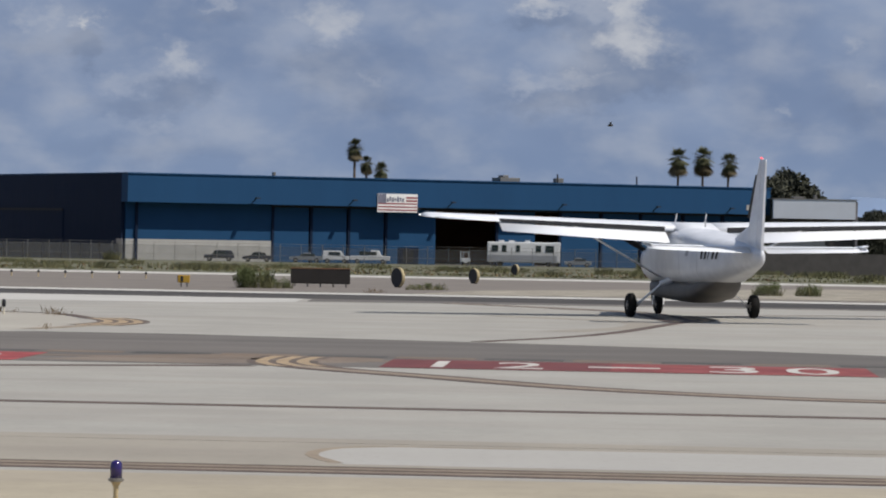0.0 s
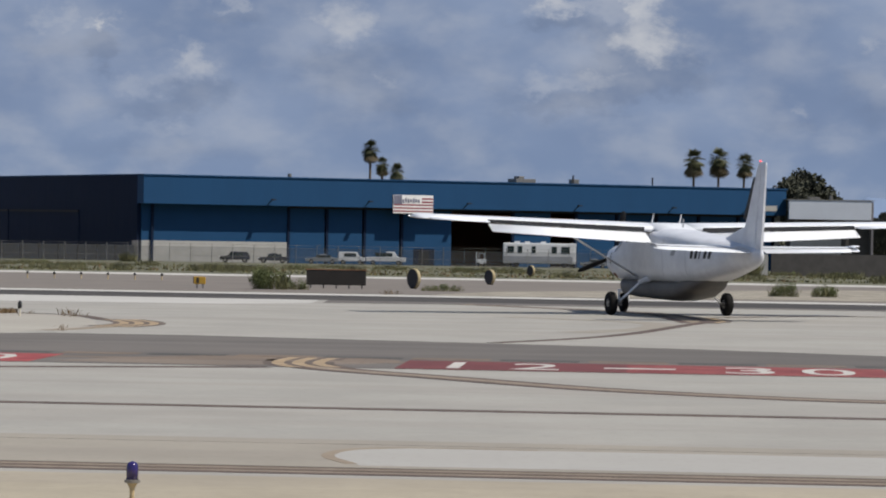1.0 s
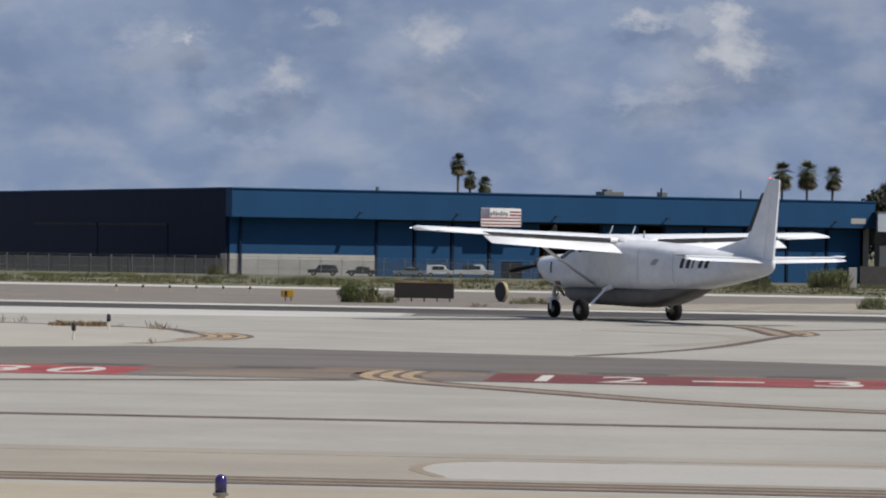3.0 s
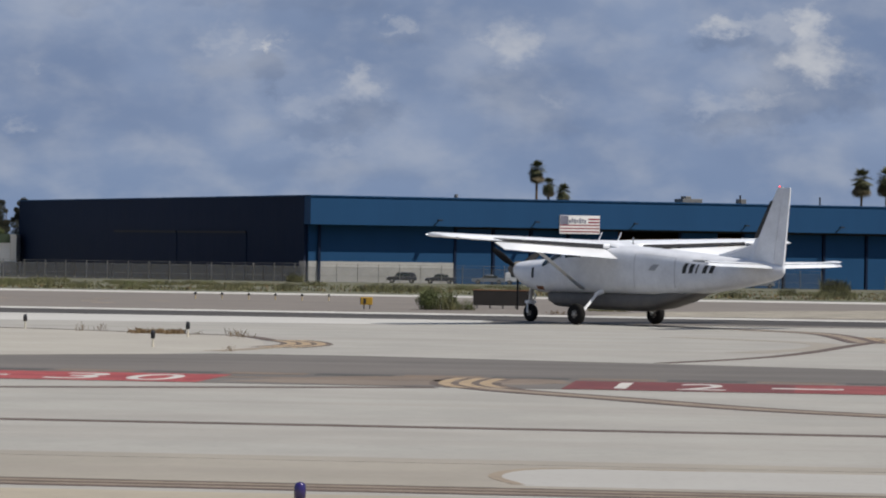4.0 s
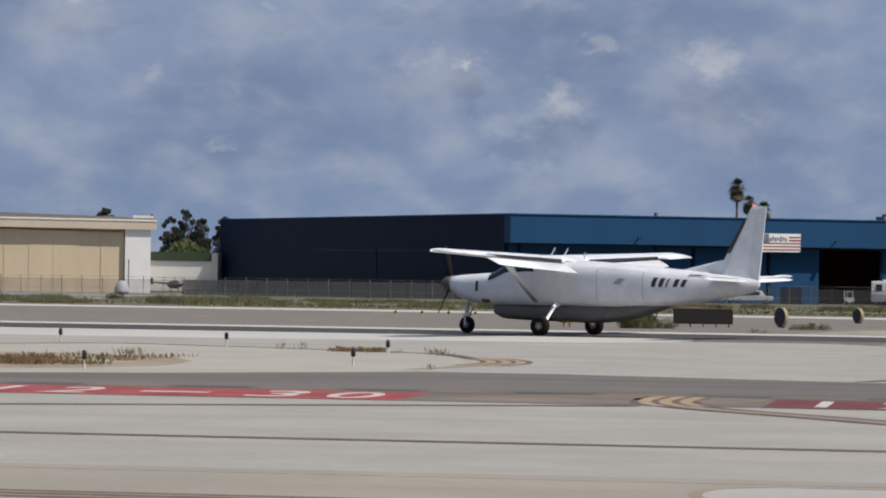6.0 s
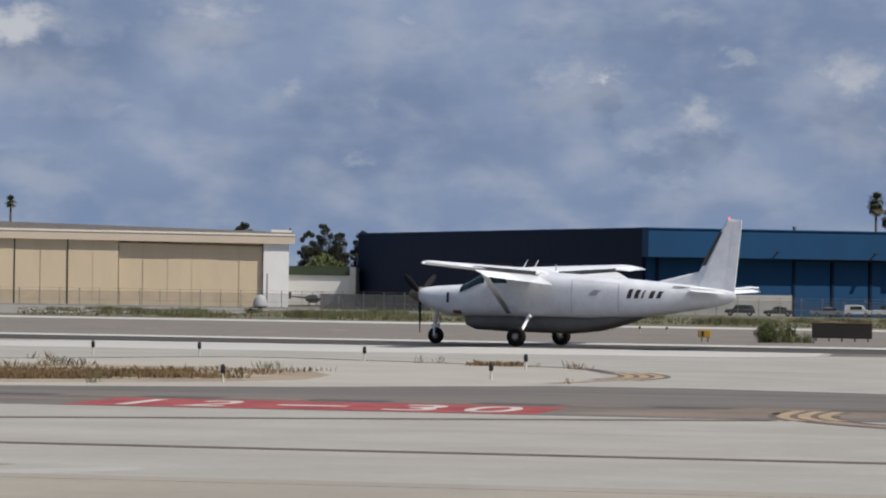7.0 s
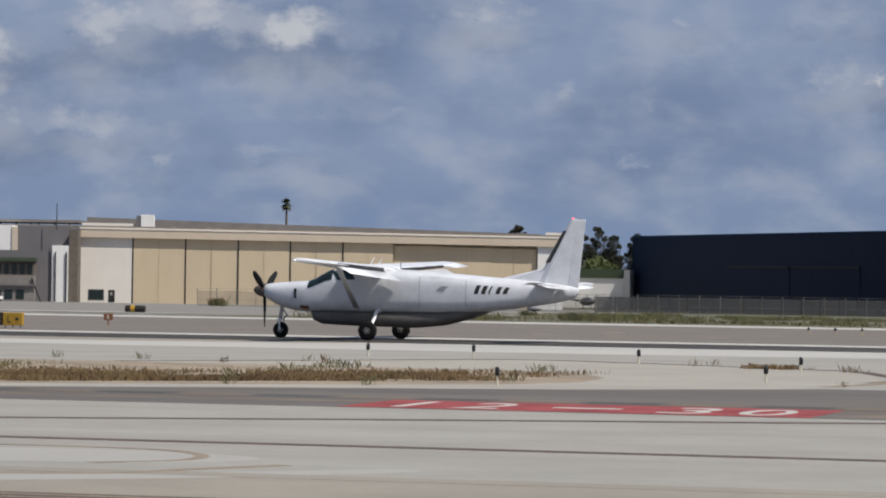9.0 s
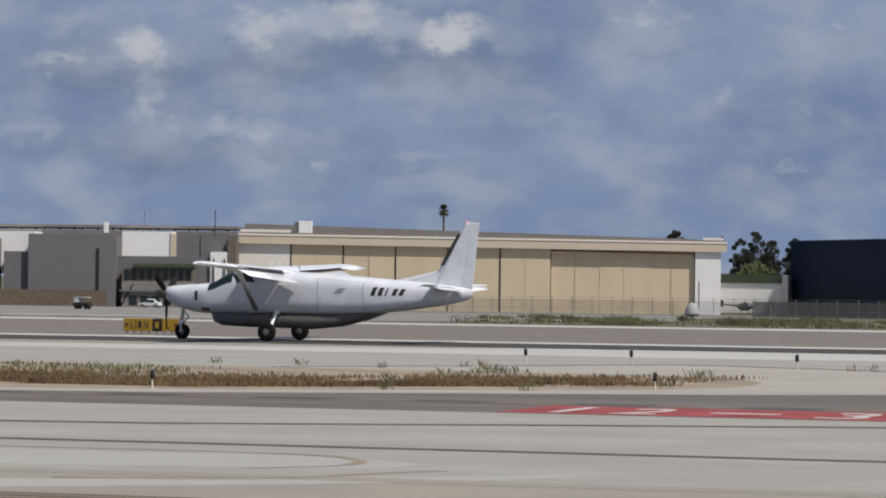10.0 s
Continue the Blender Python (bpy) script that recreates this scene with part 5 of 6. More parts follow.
for _ in range(500):
    u = rng.uniform(-40, -22.5)
    p = lay(u, island_edge(u) + 2.2 + abs(rng.gauss(0, 2.4)))
    if noise.noise((u * 0.3, 3.0, 0)) > 0.0:
        blades(bm, rng, p.x, p.y, p.z, 2, 0.19, 0.08, 0.3, 0.014)
tagged(part("green_grass", bm, M["grass_green"]), "yellow-green grass patches on the earth island", "grass", kind="stuff")

# field weeds beyond the runway
for name, count, mat, label in (("field_weeds", 11000, "grass_green", "rough green weeds on the field by the runway"), ("field_straw", 3500, "grass_dry", "dry straw on the field by the runway")):
    bm = bmesh.new()
    for _ in range(count):
        y = 186 + 190 * rng.random() ** 1.4
        x = rng.uniform(-0.262, 0.16) * y
        if noise.noise((x * 0.06, y * 0.03, 2.0 if mat == "grass_dry" else 0.0)) < -0.15:
            continue
        blades(bm, rng, x, y, fall(y), 1, rng.uniform(0.05, 0.14), 0.15, 0.6, 0.05)
    tagged(part(name, bm, M[mat]), label, "grass", kind="stuff")
for i in range(64):
    y = rng.uniform(190, 330)
    bush(rng.uniform(-0.25, 0.15) * y, y, rng.uniform(1.2, 3.4), rng.uniform(0.28, 0.6), 100 + i, "low dark weed clump on the field", "leaf_dark" if i % 3 else "leaf", 350)


def weed(u, w, h, n, seed, mat="grass_green", spread=0.08):
    r2 = random.Random(seed)
    p = lay(u, w)
    t = thing("weed", "single wild weed growing from the pavement edge", "weed", "weeds along the taxiway", m=Matrix.Translation(p))
    bm = bmesh.new()
    blades(bm, r2, 0, 0, 0, n, h * (0.55 if n < 30 else 0.38), spread * 1.1, 0.32, 0.0045)
    tagged(part("leaf_tuft", bm, M[mat], t), kind="stuff")
    return t


for i, (u, w, h, n, mm) in enumerate([(-25.6, 76.0, 0.75, 40, "grass_green"), (-20.3, 79.0, 0.55, 40, "grass_green"), (-14.9, 93.2, 0.42, 26, "grass_dry"), (-14.6, 92.6, 0.4, 20, "grass_dry"),
                                      (-19.6, 96.5, 0.5, 18, "grass_dry"), (-19.2, 97.2, 0.42, 14, "grass_dry"), (-13.0, 80.6, 0.25, 14, "grass_dry"), (-28.5, 92, 0.5, 18, "grass_dry"),
                                      (-33.6, 92, 0.55, 30, "grass_green"), (-36.0, 92, 0.4, 26, "grass_green"), (-21.6, 87.8, 0.55, 60, "grass_green"), (-20.3, 86.5, 0.35, 40, "grass_dry"),
                                      (-16.8, 94.5, 0.2, 20, "grass_dry"), (-16.2, 94.8, 0.2, 20, "grass_dry"), (-30.8, 90.5, 0.5, 30, "grass_dry"), (-27.0, 84.0, 0.6, 60, "grass_green"),
                                      (-26.3, 83.5, 0.5, 60, "grass_green"), (-9.5, 131.5, 0.5, 30, "grass_dry"), (-24.89, 73.33, 0.62, 30, "grass_green"), (-27.06, 86.81, 0.5, 60, "grass_green"), (-26.72, 87.14, 0.65, 60, "grass_green"), (-26.38, 87.46, 0.55, 60, "grass_green"), (-22.23, 74.63, 0.45, 24, "grass_green"), (-29.38, 93, 0.35, 14, "grass_green"), (-9.2, 132.0, 0.4, 30, "grass_dry")]):
    weed(u, w, h, n, 300 + i, mm, 0.18 if n > 30 else 0.09)
bm = bmesh.new()
for _ in range(260):
    p = lay(rng.uniform(-17.9, -16.6), 95.2 + rng.gauss(0, 0.25))
    blades(bm, rng, p.x, p.y, p.z, 1, 0.14, 0.05, 0.6, 0.03)
tagged(part("dead_weeds", bm, M["grass_dry"]), "flat reddish dead weeds on the concrete", "grass", kind="stuff")


# ---- fence ----
def fence():
    f = thing("chain_link_fence", "galvanised chain-link fence with barbed wire arms", "fence")
    y, x0, n, gap = 480.0, -139.2, 61, 2.75
    z = fall(y)
    post = tubem((0, 0, -0.1), (0, 0, 2.15), 0.05, n=6)
    arm = tube(bmesh.new(), (0, 0, 2.1), (0, -0.3, 2.45), 0.035, n=5)
    tube(arm, (0, 0, 2.1), (0, 0.3, 2.45), 0.035, n=5)
    first = part("post", post, M["galv"], f, at=Matrix.Translation((x0, y, z)))
    arm1 = part("arm", arm, M["galv"], first)
    for i in range(1, n):
        o = new("post", first.data)
        o.parent, o.matrix_basis = f, Matrix.Translation((x0 + i * gap, y, z))
        a = new("arm", arm1.data)
        a.parent = o
    for zz in (2.05, 0.9):
        part("rail", tubem((x0, y, z + zz), (x0 + (n - 1) * gap, y, z + zz), 0.015, n=6), M["galv"], f)
    for dy in (-0.28, 0.28):
        part("wire", tubem((x0, y + dy, z + 2.42), (x0 + (n - 1) * gap, y + dy, z + 2.42), 0.012, n=4), M["galv"], f)
    bm = bmesh.new()
    for i in range(n - 1):
        a = x0 + i * gap + 0.06
        vs = [bm.verts.new(p) for p in ((a, y + 0.01, z + 0.02), (a + gap - 0.12, y + 0.01, z + 0.02), (a + gap - 0.12, y + 0.01, z + 2.03), (a, y + 0.01, z + 2.03))]
        bm.faces.new(vs)
    part("mesh", bm, M["netting"], f, "open wire mesh")
    return f


fence()


def second_fence():
    """Tighter fence with net slats, added only to grey the mesh before the dark side wall."""
    f = thing("slatted_fence", "added grey net fence that lightens the mesh before the blue hangar wall", "fence")
    y, x0, n, gap = 500.0, -88.0, 18, 2.6
    z = fall(y)
    for i in range(n):
        part("post", tubem((x0 + i * gap, y, z - 0.1), (x0 + i * gap, y, z + 2.3), 0.05, n=6), M["slat_grey"], f)
        if i < n - 1:
            part("slat_panel", boxm(x0 + i * gap + 0.1, x0 + (i + 1) * gap - 0.1, y, y + 0.04, z + 0.05, z + 2.2), M["slat_net"], f)
    return f


second_fence()
cab = thing("utility_cabinet", "grey utility cabinet at the hangar corner", "cabinet", m=Matrix.Translation((-47.0, 537, fall(537))))
part("body", boxm(-0.45, 0.45, 0, 0.6, 0, 3.0, 0.03), M["wall_grey"], cab)
part("door", boxm(-0.35, 0.35, -0.03, -0.003, 0.3, 2.7), M["galv"], cab)


# ---- vehicles on the far apron ----
def car(x, y, length, height, mat, label, profile, flip=False):
    """A parked car: profile gives the roof line as (share of length, share of height)."""
    c = thing("car", label, "car", "vehicles parked before the hangar", m=Matrix.Translation((x, y, fall(y))) @ pose(0, 0, 0, 0, 0, 180 if flip else 0))
    bm = bmesh.new()
    side = []
    pts = [(0, 0.25)] + profile + [(1, 0.25)]
    for yy, inset in ((-0.9, 0.0), (0.9, 0.0)):
        side.append([bm.verts.new(((px - 0.5) * length, yy * (1 - 0.12 * max(0, pz - 0.6) / 0.4), pz * height)) for px, pz in pts])
    n = len(pts)
    for i in range(n):
        bm.faces.new((side[0][i], side[0][(i + 1) % n], side[1][(i + 1) % n], side[1][i]))
    bm.faces.new(side[0]), bm.faces.new(side[1][::-1])
    bmesh.ops.recalc_face_normals(bm, faces=bm.faces)
    bmesh.ops.bevel(bm, geom=list(bm.edges), offset=0.05, segments=1, affect="EDGES")
    body = part("body", bm, mat, c)
    for yy in (-0.86, 0.86):
        part("side_glass", boxm(-0.17 * length, 0.27 * length, yy - 0.05, yy + 0.05, 0.62 * height, 0.9 * height, 0.02), M["glass"], body)
    for px in (-0.32, 0.32):
        for yy in (-0.8, 0.8):
            w = part("wheel", lathe([(0.2, -0.11), (0.33, -0.11), (0.36, 0), (0.33, 0.11), (0.2, 0.11)], 16, "Y"), M["tyre"], c, at=pose(px * length, yy, 0.34))
            part("rim", lathe([(0.05, -0.115), (0.2, -0.115), (0.2, 0.115), (0.05, 0.115)], 12, "Y"), M["hub"], w)
    part("head_lamp", boxm(-0.505 * length, -0.47 * length, -0.75, -0.45, 0.42 * height, 0.55 * height, 0.02), M["wall_bright"], c)
    part("head_lamp", boxm(-0.505 * length, -0.47 * length, 0.45, 0.75, 0.42 * height, 0.55 * height, 0.02), M["wall_bright"], c)
    return c


SUV = [(0, 0.5), (0.03, 0.56), (0.26, 0.62), (0.36, 0.97), (0.5, 1.0), (0.9, 0.97), (0.99, 0.58)]
SEDAN = [(0, 0.48), (0.04, 0.55), (0.28, 0.62), (0.42, 0.98), (0.6, 1.0), (0.8, 0.68), (0.98, 0.62)]
VAN = [(0, 0.5), (0.05, 0.55), (0.2, 0.62), (0.32, 0.98), (0.5, 1.0), (0.97, 0.98), (0.99, 0.5)]
PICKUP = [(0, 0.5), (0.04, 0.56), (0.2, 0.6), (0.28, 0.98), (0.48, 1.0), (0.52, 0.58), (0.99, 0.56)]
car(-32.8, 545, 4.5, 1.62, M["car_dark"], "dark sport utility car parked by the hangar", SUV)
car(-27.2, 546, 4.4, 1.45, M["car_dark"], "dark saloon car parked by the hangar", SEDAN)
car(-20.1, 550, 4.9, 1.45, M["car_silver"], "silver saloon car parked by the hangar", SEDAN)
car(-15.7, 552, 4.0, 1.85, M["car_white"], "white van parked by the hangar", VAN, True)
car(-10.6, 553, 6.0, 2.0, M["car_white"], "white pickup truck parked by the hangar", PICKUP, True)
car(21.7, 578, 4.2, 1.45, M["car_silver"], "silver car parked before the open hangar", SEDAN)
car(-203.0, 578, 3.6, 1.5, M["car_white"], "white car parked at the grey building", SEDAN)
con = thing("storage_container", "dark covered container before the blue doors", "container", m=Matrix.Translation((-4.9, 556, fall(556))))
part("body", boxm(-1.6, 1.6, -0.9, 0.9, 0.0, 2.5, 0.08), M["blue_dark"], con)
part("door", boxm(-0.8, 0.8, -0.96, -0.903, 0.2, 2.3, 0.01), M["black_gap"], con)


def motorhome():
    r = thing("motorhome", "long white and grey motorhome parked by the open hangar", "motorhome", m=Matrix.Translation((13.0, 575, fall(575))))
    bm = boxm(-5.7, 5.7, -1.2, 1.2, 0.55, 3.75, 0.18)
    part("body", bm, M["car_white"], r)
    part("stripe", boxm(-5.65, 5.2, -1.23, -1.203, 0.7, 1.7), M["plane_grey"], r)
    for x, w in ((-5.0, 1.0), (-3.4, 0.7), (-1.2, 0.6), (1.9, 0.8), (3.4, 1.3)):
        win = part("window", boxm(x, x + w, -1.25, -1.203, 2.2, 3.2, 0.02), M["glass"], r)
        part("window_frame", boxm(x - 0.06, x + w + 0.06, -1.235, -1.204, 3.2, 3.26), M["galv"], win)
    part("windscreen", boxm(5.6, 5.78, -1.0, 1.0, 2.1, 3.4, 0.03), M["glass"], r)
    part("front_cap", boxm(4.6, 5.76, -1.22, 1.22, 3.2, 3.8, 0.1), M["car_white"], r)
    for x in (-3.9, -2.3, 0.2):
        part("roof_unit", boxm(x, x + 0.8, -0.5, 0.5, 3.76, 4.0, 0.05), M["car_white"], r)
    for x in (-3.6, 3.9):
        for y in (-1.05, 1.05):
            part("wheel", lathe([(0.25, -0.13), (0.45, -0.13), (0.48, 0), (0.45, 0.13), (0.25, 0.13)], 16, "Y"), M["tyre"], r, at=pose(x, y, 0.46))
    return r


motorhome()


def forklift():
    f = thing("forklift", "small white forklift beside the motorhome", "forklift", m=Matrix.Translation((4.0, 574, fall(574))))
    part("body", boxm(-0.7, 0.7, -0.5, 0.5, 0.3, 1.1, 0.08), M["car_white"], f)
    part("mast", boxm(-0.9, -0.75, -0.4, 0.4, 0.1, 2.2, 0.02), M["car_white"], f)
    part("overhead_guard", boxm(-0.5, 0.5, -0.45, 0.45, 2.0, 2.08, 0.02), M["car_white"], f)
    for x in (-0.5, 0.5):
        for y in (-0.42, 0.42):
            part("pillar", tubem((x * 0.9, y, 1.05), (x * 0.8, y, 2.02), 0.04, n=6), M["car_white"], f)
            part("wheel", lathe([(0.1, -0.1), (0.28, -0.1), (0.3, 0), (0.28, 0.1), (0.1, 0.1)], 14, "Y"), M["tyre"], f, at=pose(x, y, 0.29))
    return f


forklift()


def helicopter():
    h = thing("helicopter", "small dark helicopter parked before the white shed", "helicopter", m=Matrix.Translation((-121.5, 682, fall(682))))
    part("cabin", lathe([(0.05, -1.5), (0.5, -1.2), (0.75, -0.4), (0.78, 0.4), (0.5, 1.2), (0.25, 1.6)], 16, "X"), M["car_dark"], h, smooth=True, at=pose(0, 0, 1.35))
    part("tail_boom", tubem((-1.2, 0, 1.5), (-4.4, 0, 1.75), 0.2, 0.09), M["car_dark"], h)
    part("tail_fin", boxm(-4.6, -4.1, -0.05, 0.05, 1.3, 2.6, 0.02), M["black_gap"], h)
    part("mast", tubem((0, 0, 2.0), (0, 0, 2.65), 0.08), M["black_gap"], h)
    for a in (20, 200):
        part("rotor_blade", boxm(0.1, 3.6, -0.11, 0.11, 2.58, 2.63), M["black_gap"], h, at=pose(0, 0, 0, 0, 0, a))
    for y in (-0.7, 0.7):
        part("skid", tubem((-1.4, y, 0.08), (1.5, y, 0.08), 0.06), M["black_gap"], h)
        for x in (-0.7, 0.7):
            part("skid_leg", tubem((x, y * 0.5, 0.8), (x, y, 0.1), 0.05), M["black_gap"], h)
    return h


helicopter()
cover = thing("covered_trailer", "rounded white covered trailer by the fence", "trailer", m=Matrix.Translation((-91.8, 476, fall(476))))
part("cover", lathe([(0.05, 1.9), (0.45, 1.75), (0.85, 1.2), (1.0, 0.5), (1.0, 0.25)], 18), M["tarp"], cover, smooth=True)
part("axle_beam", boxm(-0.8, 0.8, -0.1, 0.1, 0.1, 0.3, 0.02), M["galv"], cover)
for y in (-0.8, 0.8):
    part("wheel", lathe([(0.1, -0.08), (0.26, -0.08), (0.28, 0), (0.26, 0.08), (0.1, 0.08)], 14, "Y"), M["tyre"], cover, at=pose(0, y, 0.27))
cart = thing("utility_cart", "pale utility cart with a dark load on the apron", "cart", m=Matrix.Translation((-141.3, 380, fall(380) + 0.015)))
part("bed", boxm(-0.9, 0.9, -0.6, 0.6, 0.3, 0.75, 0.04), M["brown_sign"], cart)
part("cab", boxm(-0.9, -0.3, -0.55, 0.55, 0.75, 1.3, 0.06), M["car_white"], cart)
part("roof", boxm(-0.9, 0.8, -0.6, 0.6, 1.3, 1.36, 0.02), M["car_white"], cart)
for x in (-0.55, 0.55):
    for y in (-0.55, 0.55):
        part("wheel", lathe([(0.1, -0.08), (0.22, -0.08), (0.24, 0), (0.22, 0.08), (0.1, 0.08)], 12, "Y"), M["tyre"], cart, at=pose(x, y, 0.23))


# ---- lights and signs by the pavements ----
def edge_light(m, lens, label):
    """An elevated taxiway edge light: flange, tapered stem, collar, domed lens."""
    e = thing("taxiway_light", label, "taxiway light", "taxiway edge lights", m=m)
    part("flange", lathe([(0.09, 0), (0.09, 0.015), (0.05, 0.02), (0.03, 0.03)], 16), M["stem"], e)
    part("stem", lathe([(0.022, 0.02), (0.02, 0.15), (0.022, 0.2), (0.04, 0.235), (0.052, 0.245)], 16), M["stem"], e, smooth=True)
    part("collar", lathe([(0.055, 0.243), (0.066, 0.247), (0.066, 0.268), (0.052, 0.272)], 18), M["hub"], e)
    part("lens", lathe([(0.050, 0.27), (0.051, 0.36), (0.047, 0.39), (0.036, 0.41), (0.018, 0.42), (0.004, 0.423)], 20), lens, e, smooth=True)
    return e


edge_light(Matrix.Translation((-2.66, 30.5, 0.004)), M["lens_blue"], "violet-blue domed taxiway edge light on a tan stem")


def stake_light(x, y):
    e = thing("taxiway_light", "dark-lensed taxiway light on a pale tapered stake", "taxiway light", "taxiway edge lights", m=Matrix.Translation((x, y, 0.0)))
    part("stake", lathe([(0.035, 0), (0.03, 0.05), (0.016, 0.2), (0.03, 0.22)], 10), M["stake"], e)
    part("lens", lathe([(0.038, 0.20), (0.052, 0.22), (0.054, 0.33), (0.042, 0.38), (0.01, 0.40)], 12), M["lens_dark"], e, smooth=True)
    return e


for x, y in ((-10.69, 83.4), (-11.02, 92.9), (-16.18, 99.0), (-24.2, 100.8), (-21.24, 101.2), (-15.76, 77.6), (-25.33, 72.3)):
    stake_light(x, y)
for i in range(6):
    e = thing("runway_light", "tiny runway edge light on a thin stem", "runway light", "runway edge lights", m=Matrix.Translation((-18.2 + i * 1.15, 156.0 - i * 0.1, 0.0)))
    part("stem", tubem((0, 0, 0), (0, 0, 0.2), 0.03, n=6), M["stem"], e)
    part("lens", lathe([(0.05, 0.19), (0.06, 0.25), (0.02, 0.3)], 8), M["lens_dark"], e)


def sign_back():
    s = thing("taxiway_sign", "dark back of a long taxiway guidance sign on short legs", "sign", m=Matrix.Translation((-4.66, 143.2, 0)))
    part("panel", boxm(-1.16, 1.16, -0.12, 0.12, 0.12, 0.70, 0.03), M["brown_sign"], s)
    part("cap", boxm(-1.17, 1.17, -0.13, 0.13, 0.703, 0.73, 0.01), M["rust"], s)
    for i in range(5):
        part("leg", tubem((-1.0 + i * 0.5, 0, 0), (-1.0 + i * 0.5, 0, 0.13), 0.03, n=8), M["galv"], s)
    return s


sign_back()


def drum_marker(x, y, r, label="round black-faced marker drum with a tan rim"):
    d = thing("marker_drum", label, "marker", "round markers by the runway", m=Matrix.Translation((x, y, fall(y) + r)) @ pose(0, 0, 0, 0, 0, 36))
    part("rim", lathe([(r * 0.93, -0.07), (r, -0.055), (r, 0.055), (r * 0.93, 0.07)], 24, "X"), M["drum_tan"], d)
    part("face", lathe([(r * 0.92, -0.073), (r * 0.92, -0.082)], 24, "X"), M["boot"], d)
    part("foot", boxm(-0.07, 0.07, -0.15, 0.15, -r, -r + 0.06, 0.01), M["brown_sign"], d)
    return d


drum_marker(-1.66, 145.2, 0.40)
drum_marker(1.48, 159.1, 0.33)
drum_marker(4.15, 203.0, 0.30)
lying = thing("lying_drum", "dark drum with a yellow band lying on the apron", "drum", m=Matrix.Translation((-63.8, 207.0, fall(207) + 0.225)))
part("shell", lathe([(0.17, -0.6), (0.2, -0.58), (0.2, 0.58), (0.17, 0.6)], 18, "X"), M["brown_sign"], lying)
part("band", lathe([(0.203, -0.25), (0.205, -0.24), (0.205, 0.0), (0.203, 0.01)], 18, "X"), M["yellow_sign"], lying)
ys = thing("yellow_sign", "small yellow taxiway sign with a black end", "sign", m=Matrix.Translation((-9.6, 137.7, 0)))
part("panel", boxm(-0.22, 0.22, -0.07, 0.07, 0.16, 0.44, 0.02), M["yellow_sign"], ys)
part("end_panel", boxm(-0.24, -0.223, -0.06, 0.06, 0.18, 0.42), M["ink"], ys)
part("mark", boxm(-0.12, -0.02, -0.075, -0.072, 0.2, 0.4), M["ink"], ys)
for x in (-0.1, 0.12):
    part("leg", tubem((x, 0, 0), (x, 0, 0.17), 0.025, n=6), M["galv"], ys)
rs = thing("rusty_sign", "small rusty sign on one post", "sign", m=Matrix.Translation((-46.6, 147.4, 0)))
part("post", tubem((0, 0, 0), (0, 0, 0.25), 0.03, n=6), M["rust"], rs)
part("panel", boxm(-0.2, 0.2, -0.04, 0.04, 0.22, 0.5, 0.02), M["rust"], rs)
part("mark", boxm(-0.04, 0.04, -0.045, -0.042, 0.27, 0.45), M["stake"], rs)


def guidance_sign():
    s = thing("guidance_sign", "long yellow taxiway guidance sign with black letters and arrows", "sign", m=Matrix.Translation((-49.3, 137.3, 0)) @ pose(0, 0, 0, 0, 0, -3))
    flip = pose(0, 0, 0, 90, 0, 0)
    for x0, x1, mm in ((0.0, 1.22, "yellow_sign"), (1.24, 1.62, "sign_dark"), (1.64, 2.45, "yellow_sign")):
        part("panel", boxm(x0, x1, -0.1, 0.1, 0.10, 0.60, 0.02), M[mm], s)

    def letter(ch, x, w):
        part("letter", glyph(ch, 0.26, w), M["ink"], s, at=pose(x, -0.105, 0.22) @ flip)

    def arrow(x, d):
        bm = bmesh.new()
        box(bm, x - 0.05, x + 0.07, -0.108, -0.102, 0.33, 0.37)
        v = [bm.verts.new(p) for p in ((x - 0.12 * d, -0.109, 0.35), (x, -0.109, 0.43), (x, -0.109, 0.27))]
        bm.faces.new(v)
        part("arrow", bm, M["ink"], s)

    arrow(0.17, 1)
    letter("L", 0.32, 0.14)
    part("bar", boxm(0.52, 0.55, -0.108, -0.102, 0.16, 0.54), M["ink"], s)
    part("bar", boxm(0.64, 0.77, -0.108, -0.102, 0.22, 0.48), M["ink"], s)
    letter("N", 0.88, 0.18)
    part("bar", boxm(1.36, 1.50, -0.108, -0.102, 0.22, 0.48), M["yellow_sign"], s)
    letter("L", 1.84, 0.14)
    arrow(2.2, -1)
    for i in range(8):
        part("leg", tubem((0.1 + i * 0.32, 0, 0), (0.1 + i * 0.32, 0, 0.12), 0.025, n=6), M["galv"], s)
    return s


guidance_sign()

# ---- far hills ----
bm = bmesh.new()
rng = random.Random(5)
prev = None
for i in range(60):
    x = -1800 + i * 62
    z = -4 + (40 + 10 * math.sin(i * 0.7) + 6 * math.sin(i * 1.9)) * (0.35 + 0.65 * min(1, max(0, (x - 100) / 400)))
    a, b = bm.verts.new((x, 4300, -6)), bm.verts.new((x, 4420, z))
    if prev:
        bm.faces.new((prev[0], a, b, prev[1]))
    prev = (a, b)
tagged(part("backdrop_hills", bm, M["hill"]), "hazy blue hills on the horizon", "hills", kind="structure")


def flying_insect():
    i = thing("insect", "tiny dark insect flying past", "insect")
    part("body", lathe([(0.0004, -0.004), (0.0016, -0.002), (0.0018, 0.001), (0.0008, 0.004)], 8, "X"), M["ink"], i)
    for s in (1, -1):
        part("wing", boxm(-0.001, 0.0015, s * 0.001, s * 0.006, 0.001, 0.0014), M["ink"], i, at=pose(0, 0, 0, 35 * s, 0, 0))
    return i


insect = flying_insect()


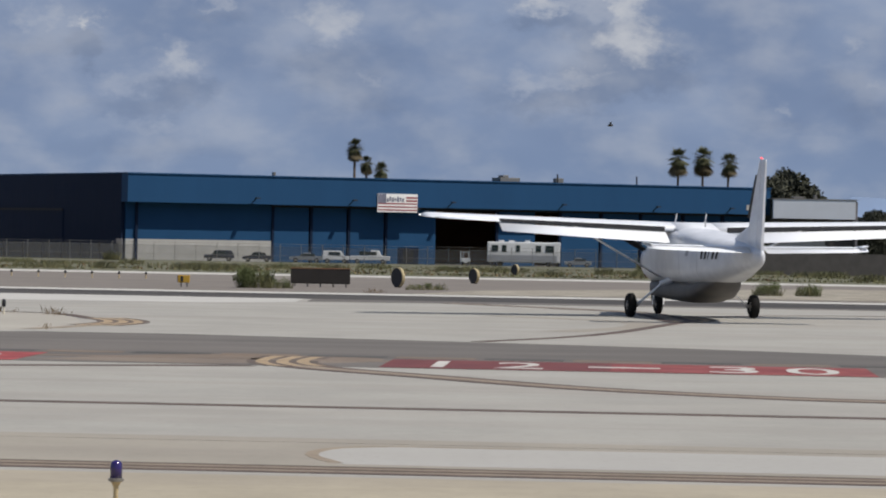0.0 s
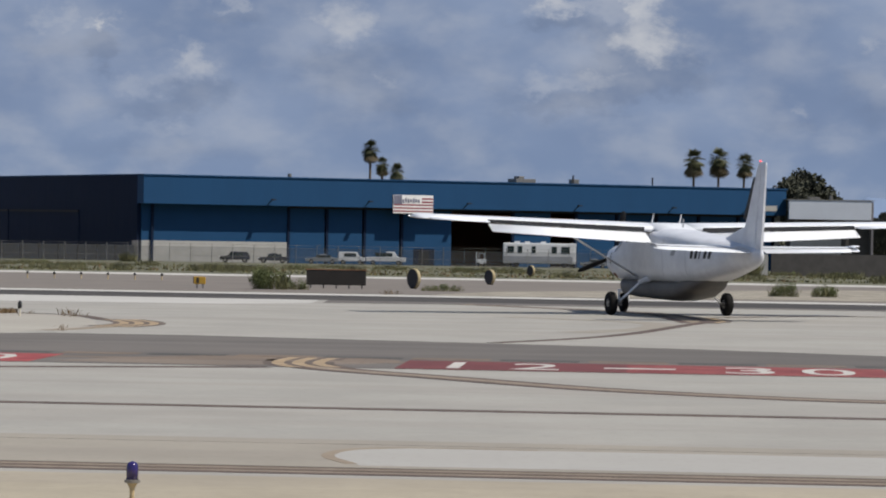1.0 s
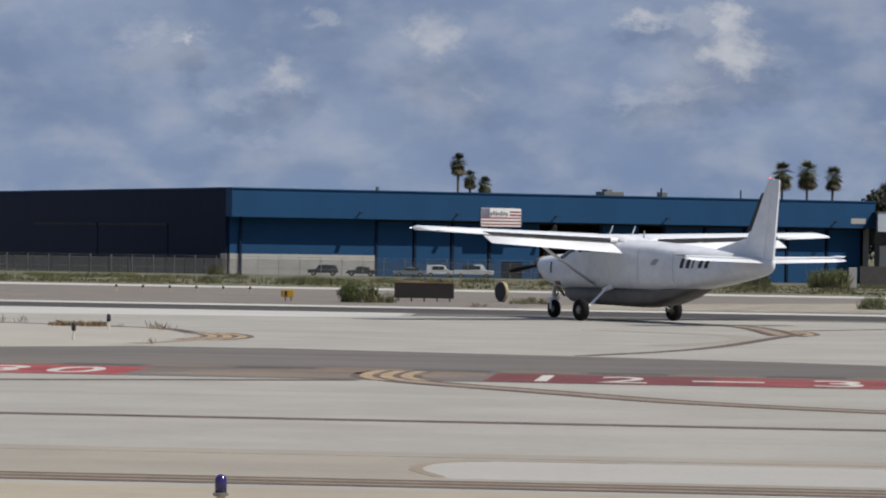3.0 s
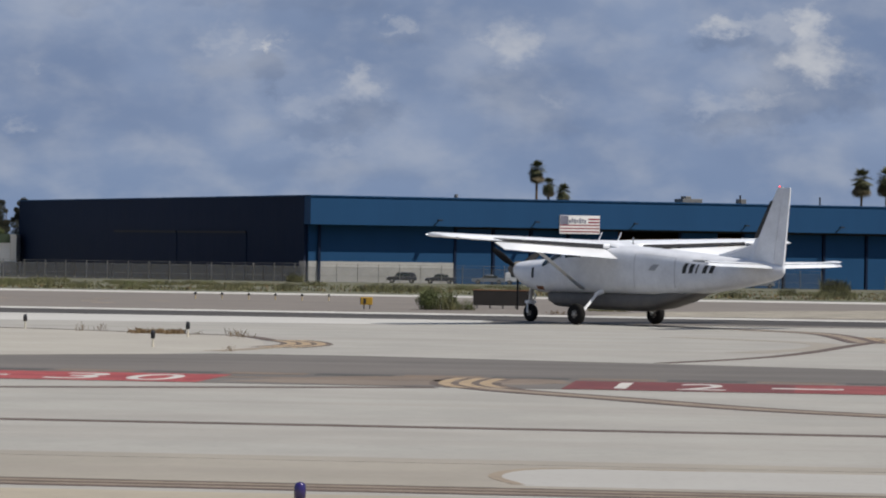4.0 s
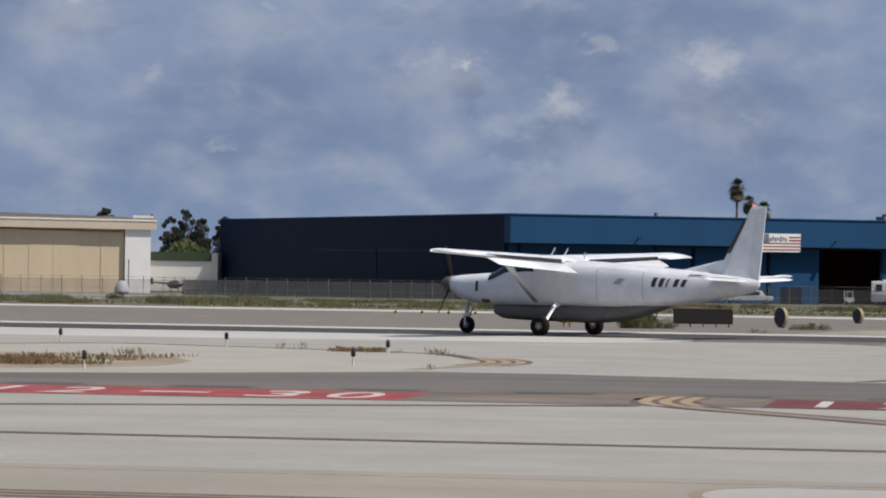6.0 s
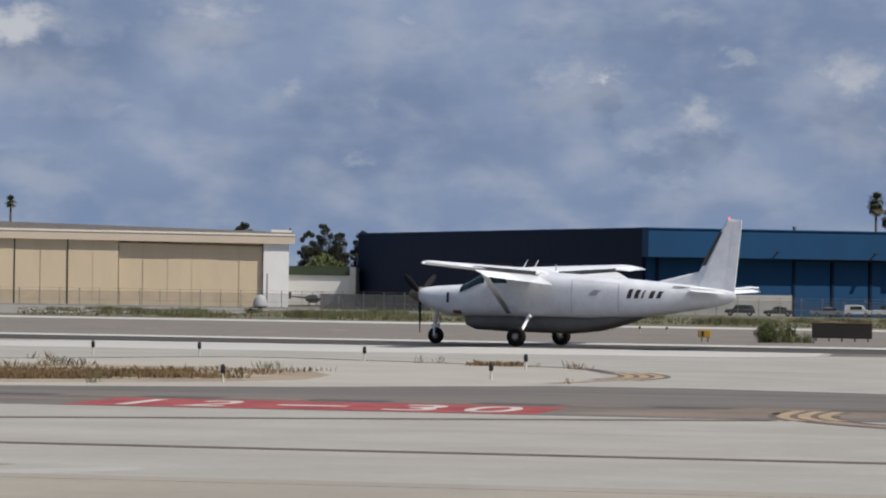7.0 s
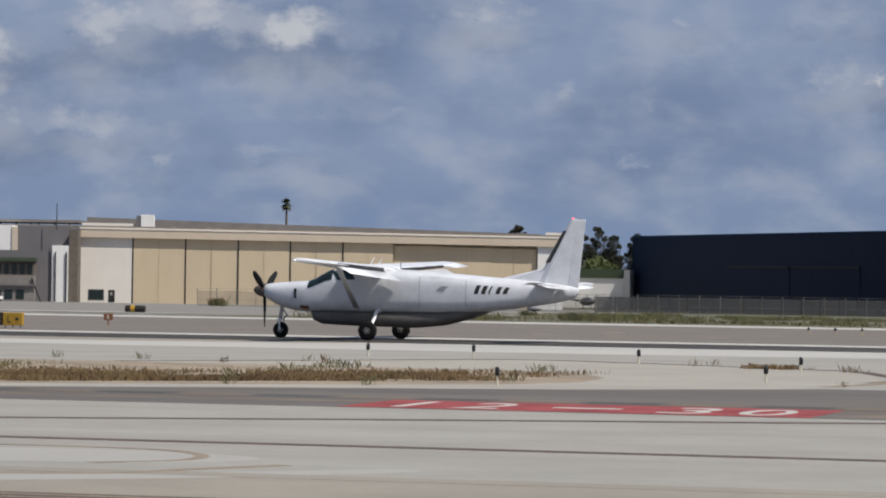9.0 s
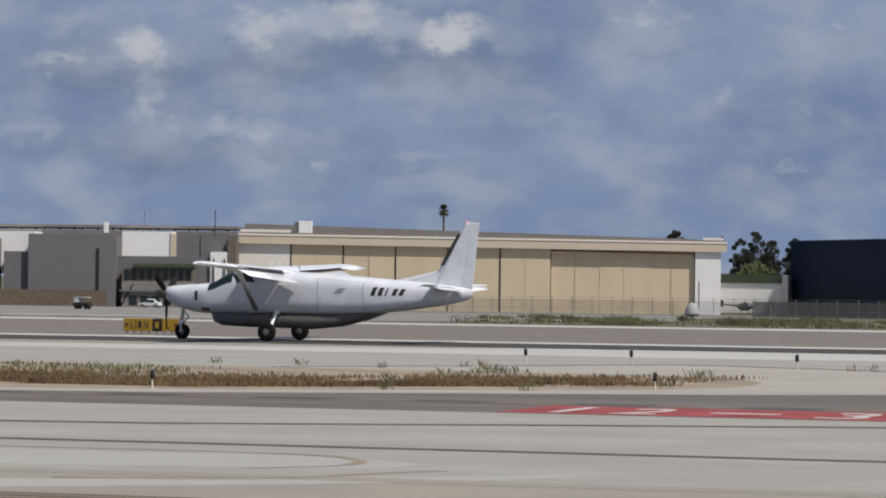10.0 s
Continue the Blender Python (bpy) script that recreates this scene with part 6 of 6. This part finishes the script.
# ---- what moves ----
# seconds, place of the main wheels' middle, heading in degrees
TAXI = [(0.0, 7.09, 103.05, 100.67), (1.0, 6.18, 106.21, 107.02), (2.0, 4.69, 109.84, 115.51), (3.0, 2.60, 113.44, 125.15),
        (4.0, -0.19, 116.72, 135.2), (5.0, -3.83, 119.5, 145.0), (6.0, -8.47, 121.94, 153.6), (7.0, -14.26, 123.93, 161.2),
        (8.0, -21.41, 125.6, 167.95), (9.0, -29.83, 126.68, 173.8), (10.0, -39.6, 127.31, 177.6)]
# where one blade points at the half seconds: degrees from straight up
BLADE = [60, 112, 8, 78, 60, 100, 20, 60, 60, 95, 65, 65, 100, 20, 60, 55, 5, 0, 60, 0, 60]


def taxi_at(t):
    """Smooth place and heading between the rows of TAXI."""
    ts = [r[0] for r in TAXI]
    i = max(0, min(len(TAXI) - 2, sum(1 for s in ts if s <= t) - 1))
    out = []
    for c in (1, 2, 3):
        def slope(j):
            a, b = max(0, j - 1), min(len(TAXI) - 1, j + 1)
            return (TAXI[b][c] - TAXI[a][c]) / (ts[b] - ts[a])
        d = ts[i + 1] - ts[i]
        k = (t - ts[i]) / d
        out.append((2 * k ** 3 - 3 * k * k + 1) * TAXI[i][c] + (k ** 3 - 2 * k * k + k) * d * slope(i) + (3 * k * k - 2 * k ** 3) * TAXI[i + 1][c] + (k ** 3 - k * k) * d * slope(i + 1))
    return out


def motions():
    rows = []
    for i in range(41):
        t = i * 0.25
        x, y, a = taxi_at(t)
        rows.append((t, pose(x, y, 0.0, 0, 0, a)))
    walk(aircraft, rows)
    walk(insect, [(0.0, pose(0.228, 5.0, 2.55)), (0.1, pose(0.62, 5.1, 2.95)), (0.3, pose(1.6, 5.6, 3.6)), (10.0, pose(60, 60, 12))])
    # the wheels roll with the way gone
    for wh, wx, wy, r in wheels:
        rows, turn, last = [], 0.0, None
        for i in range(301):
            t = i / 30
            x, y, a = taxi_at(t)
            p = Matrix.Translation((x, y, 0)) @ pose(0, 0, 0, 0, 0, a) @ Vector((wx, wy, 0))
            if last is not None:
                turn += (p - last).length / r
            last = p
            rows.append((t, Matrix.Translation((wx, wy, r)) @ Matrix.Rotation(turn, 4, "Y")))
        walk(wh, rows)
    rows, total = [], float(BLADE[0])
    for i in range(20):
        step = (240 + (BLADE[i + 1] - BLADE[i]) % 120) / 5
        for k in range(5):
            rows.append((i * 0.5 + k * 0.1, pose(4.56, 0, 1.69) @ Matrix.Rotation(radians(total + step * k), 4, "X")))
        total += step * 5
    rows.append((10.0, pose(4.56, 0, 1.69) @ Matrix.Rotation(radians(total), 4, "X")))
    walk(propeller, rows)


motions()
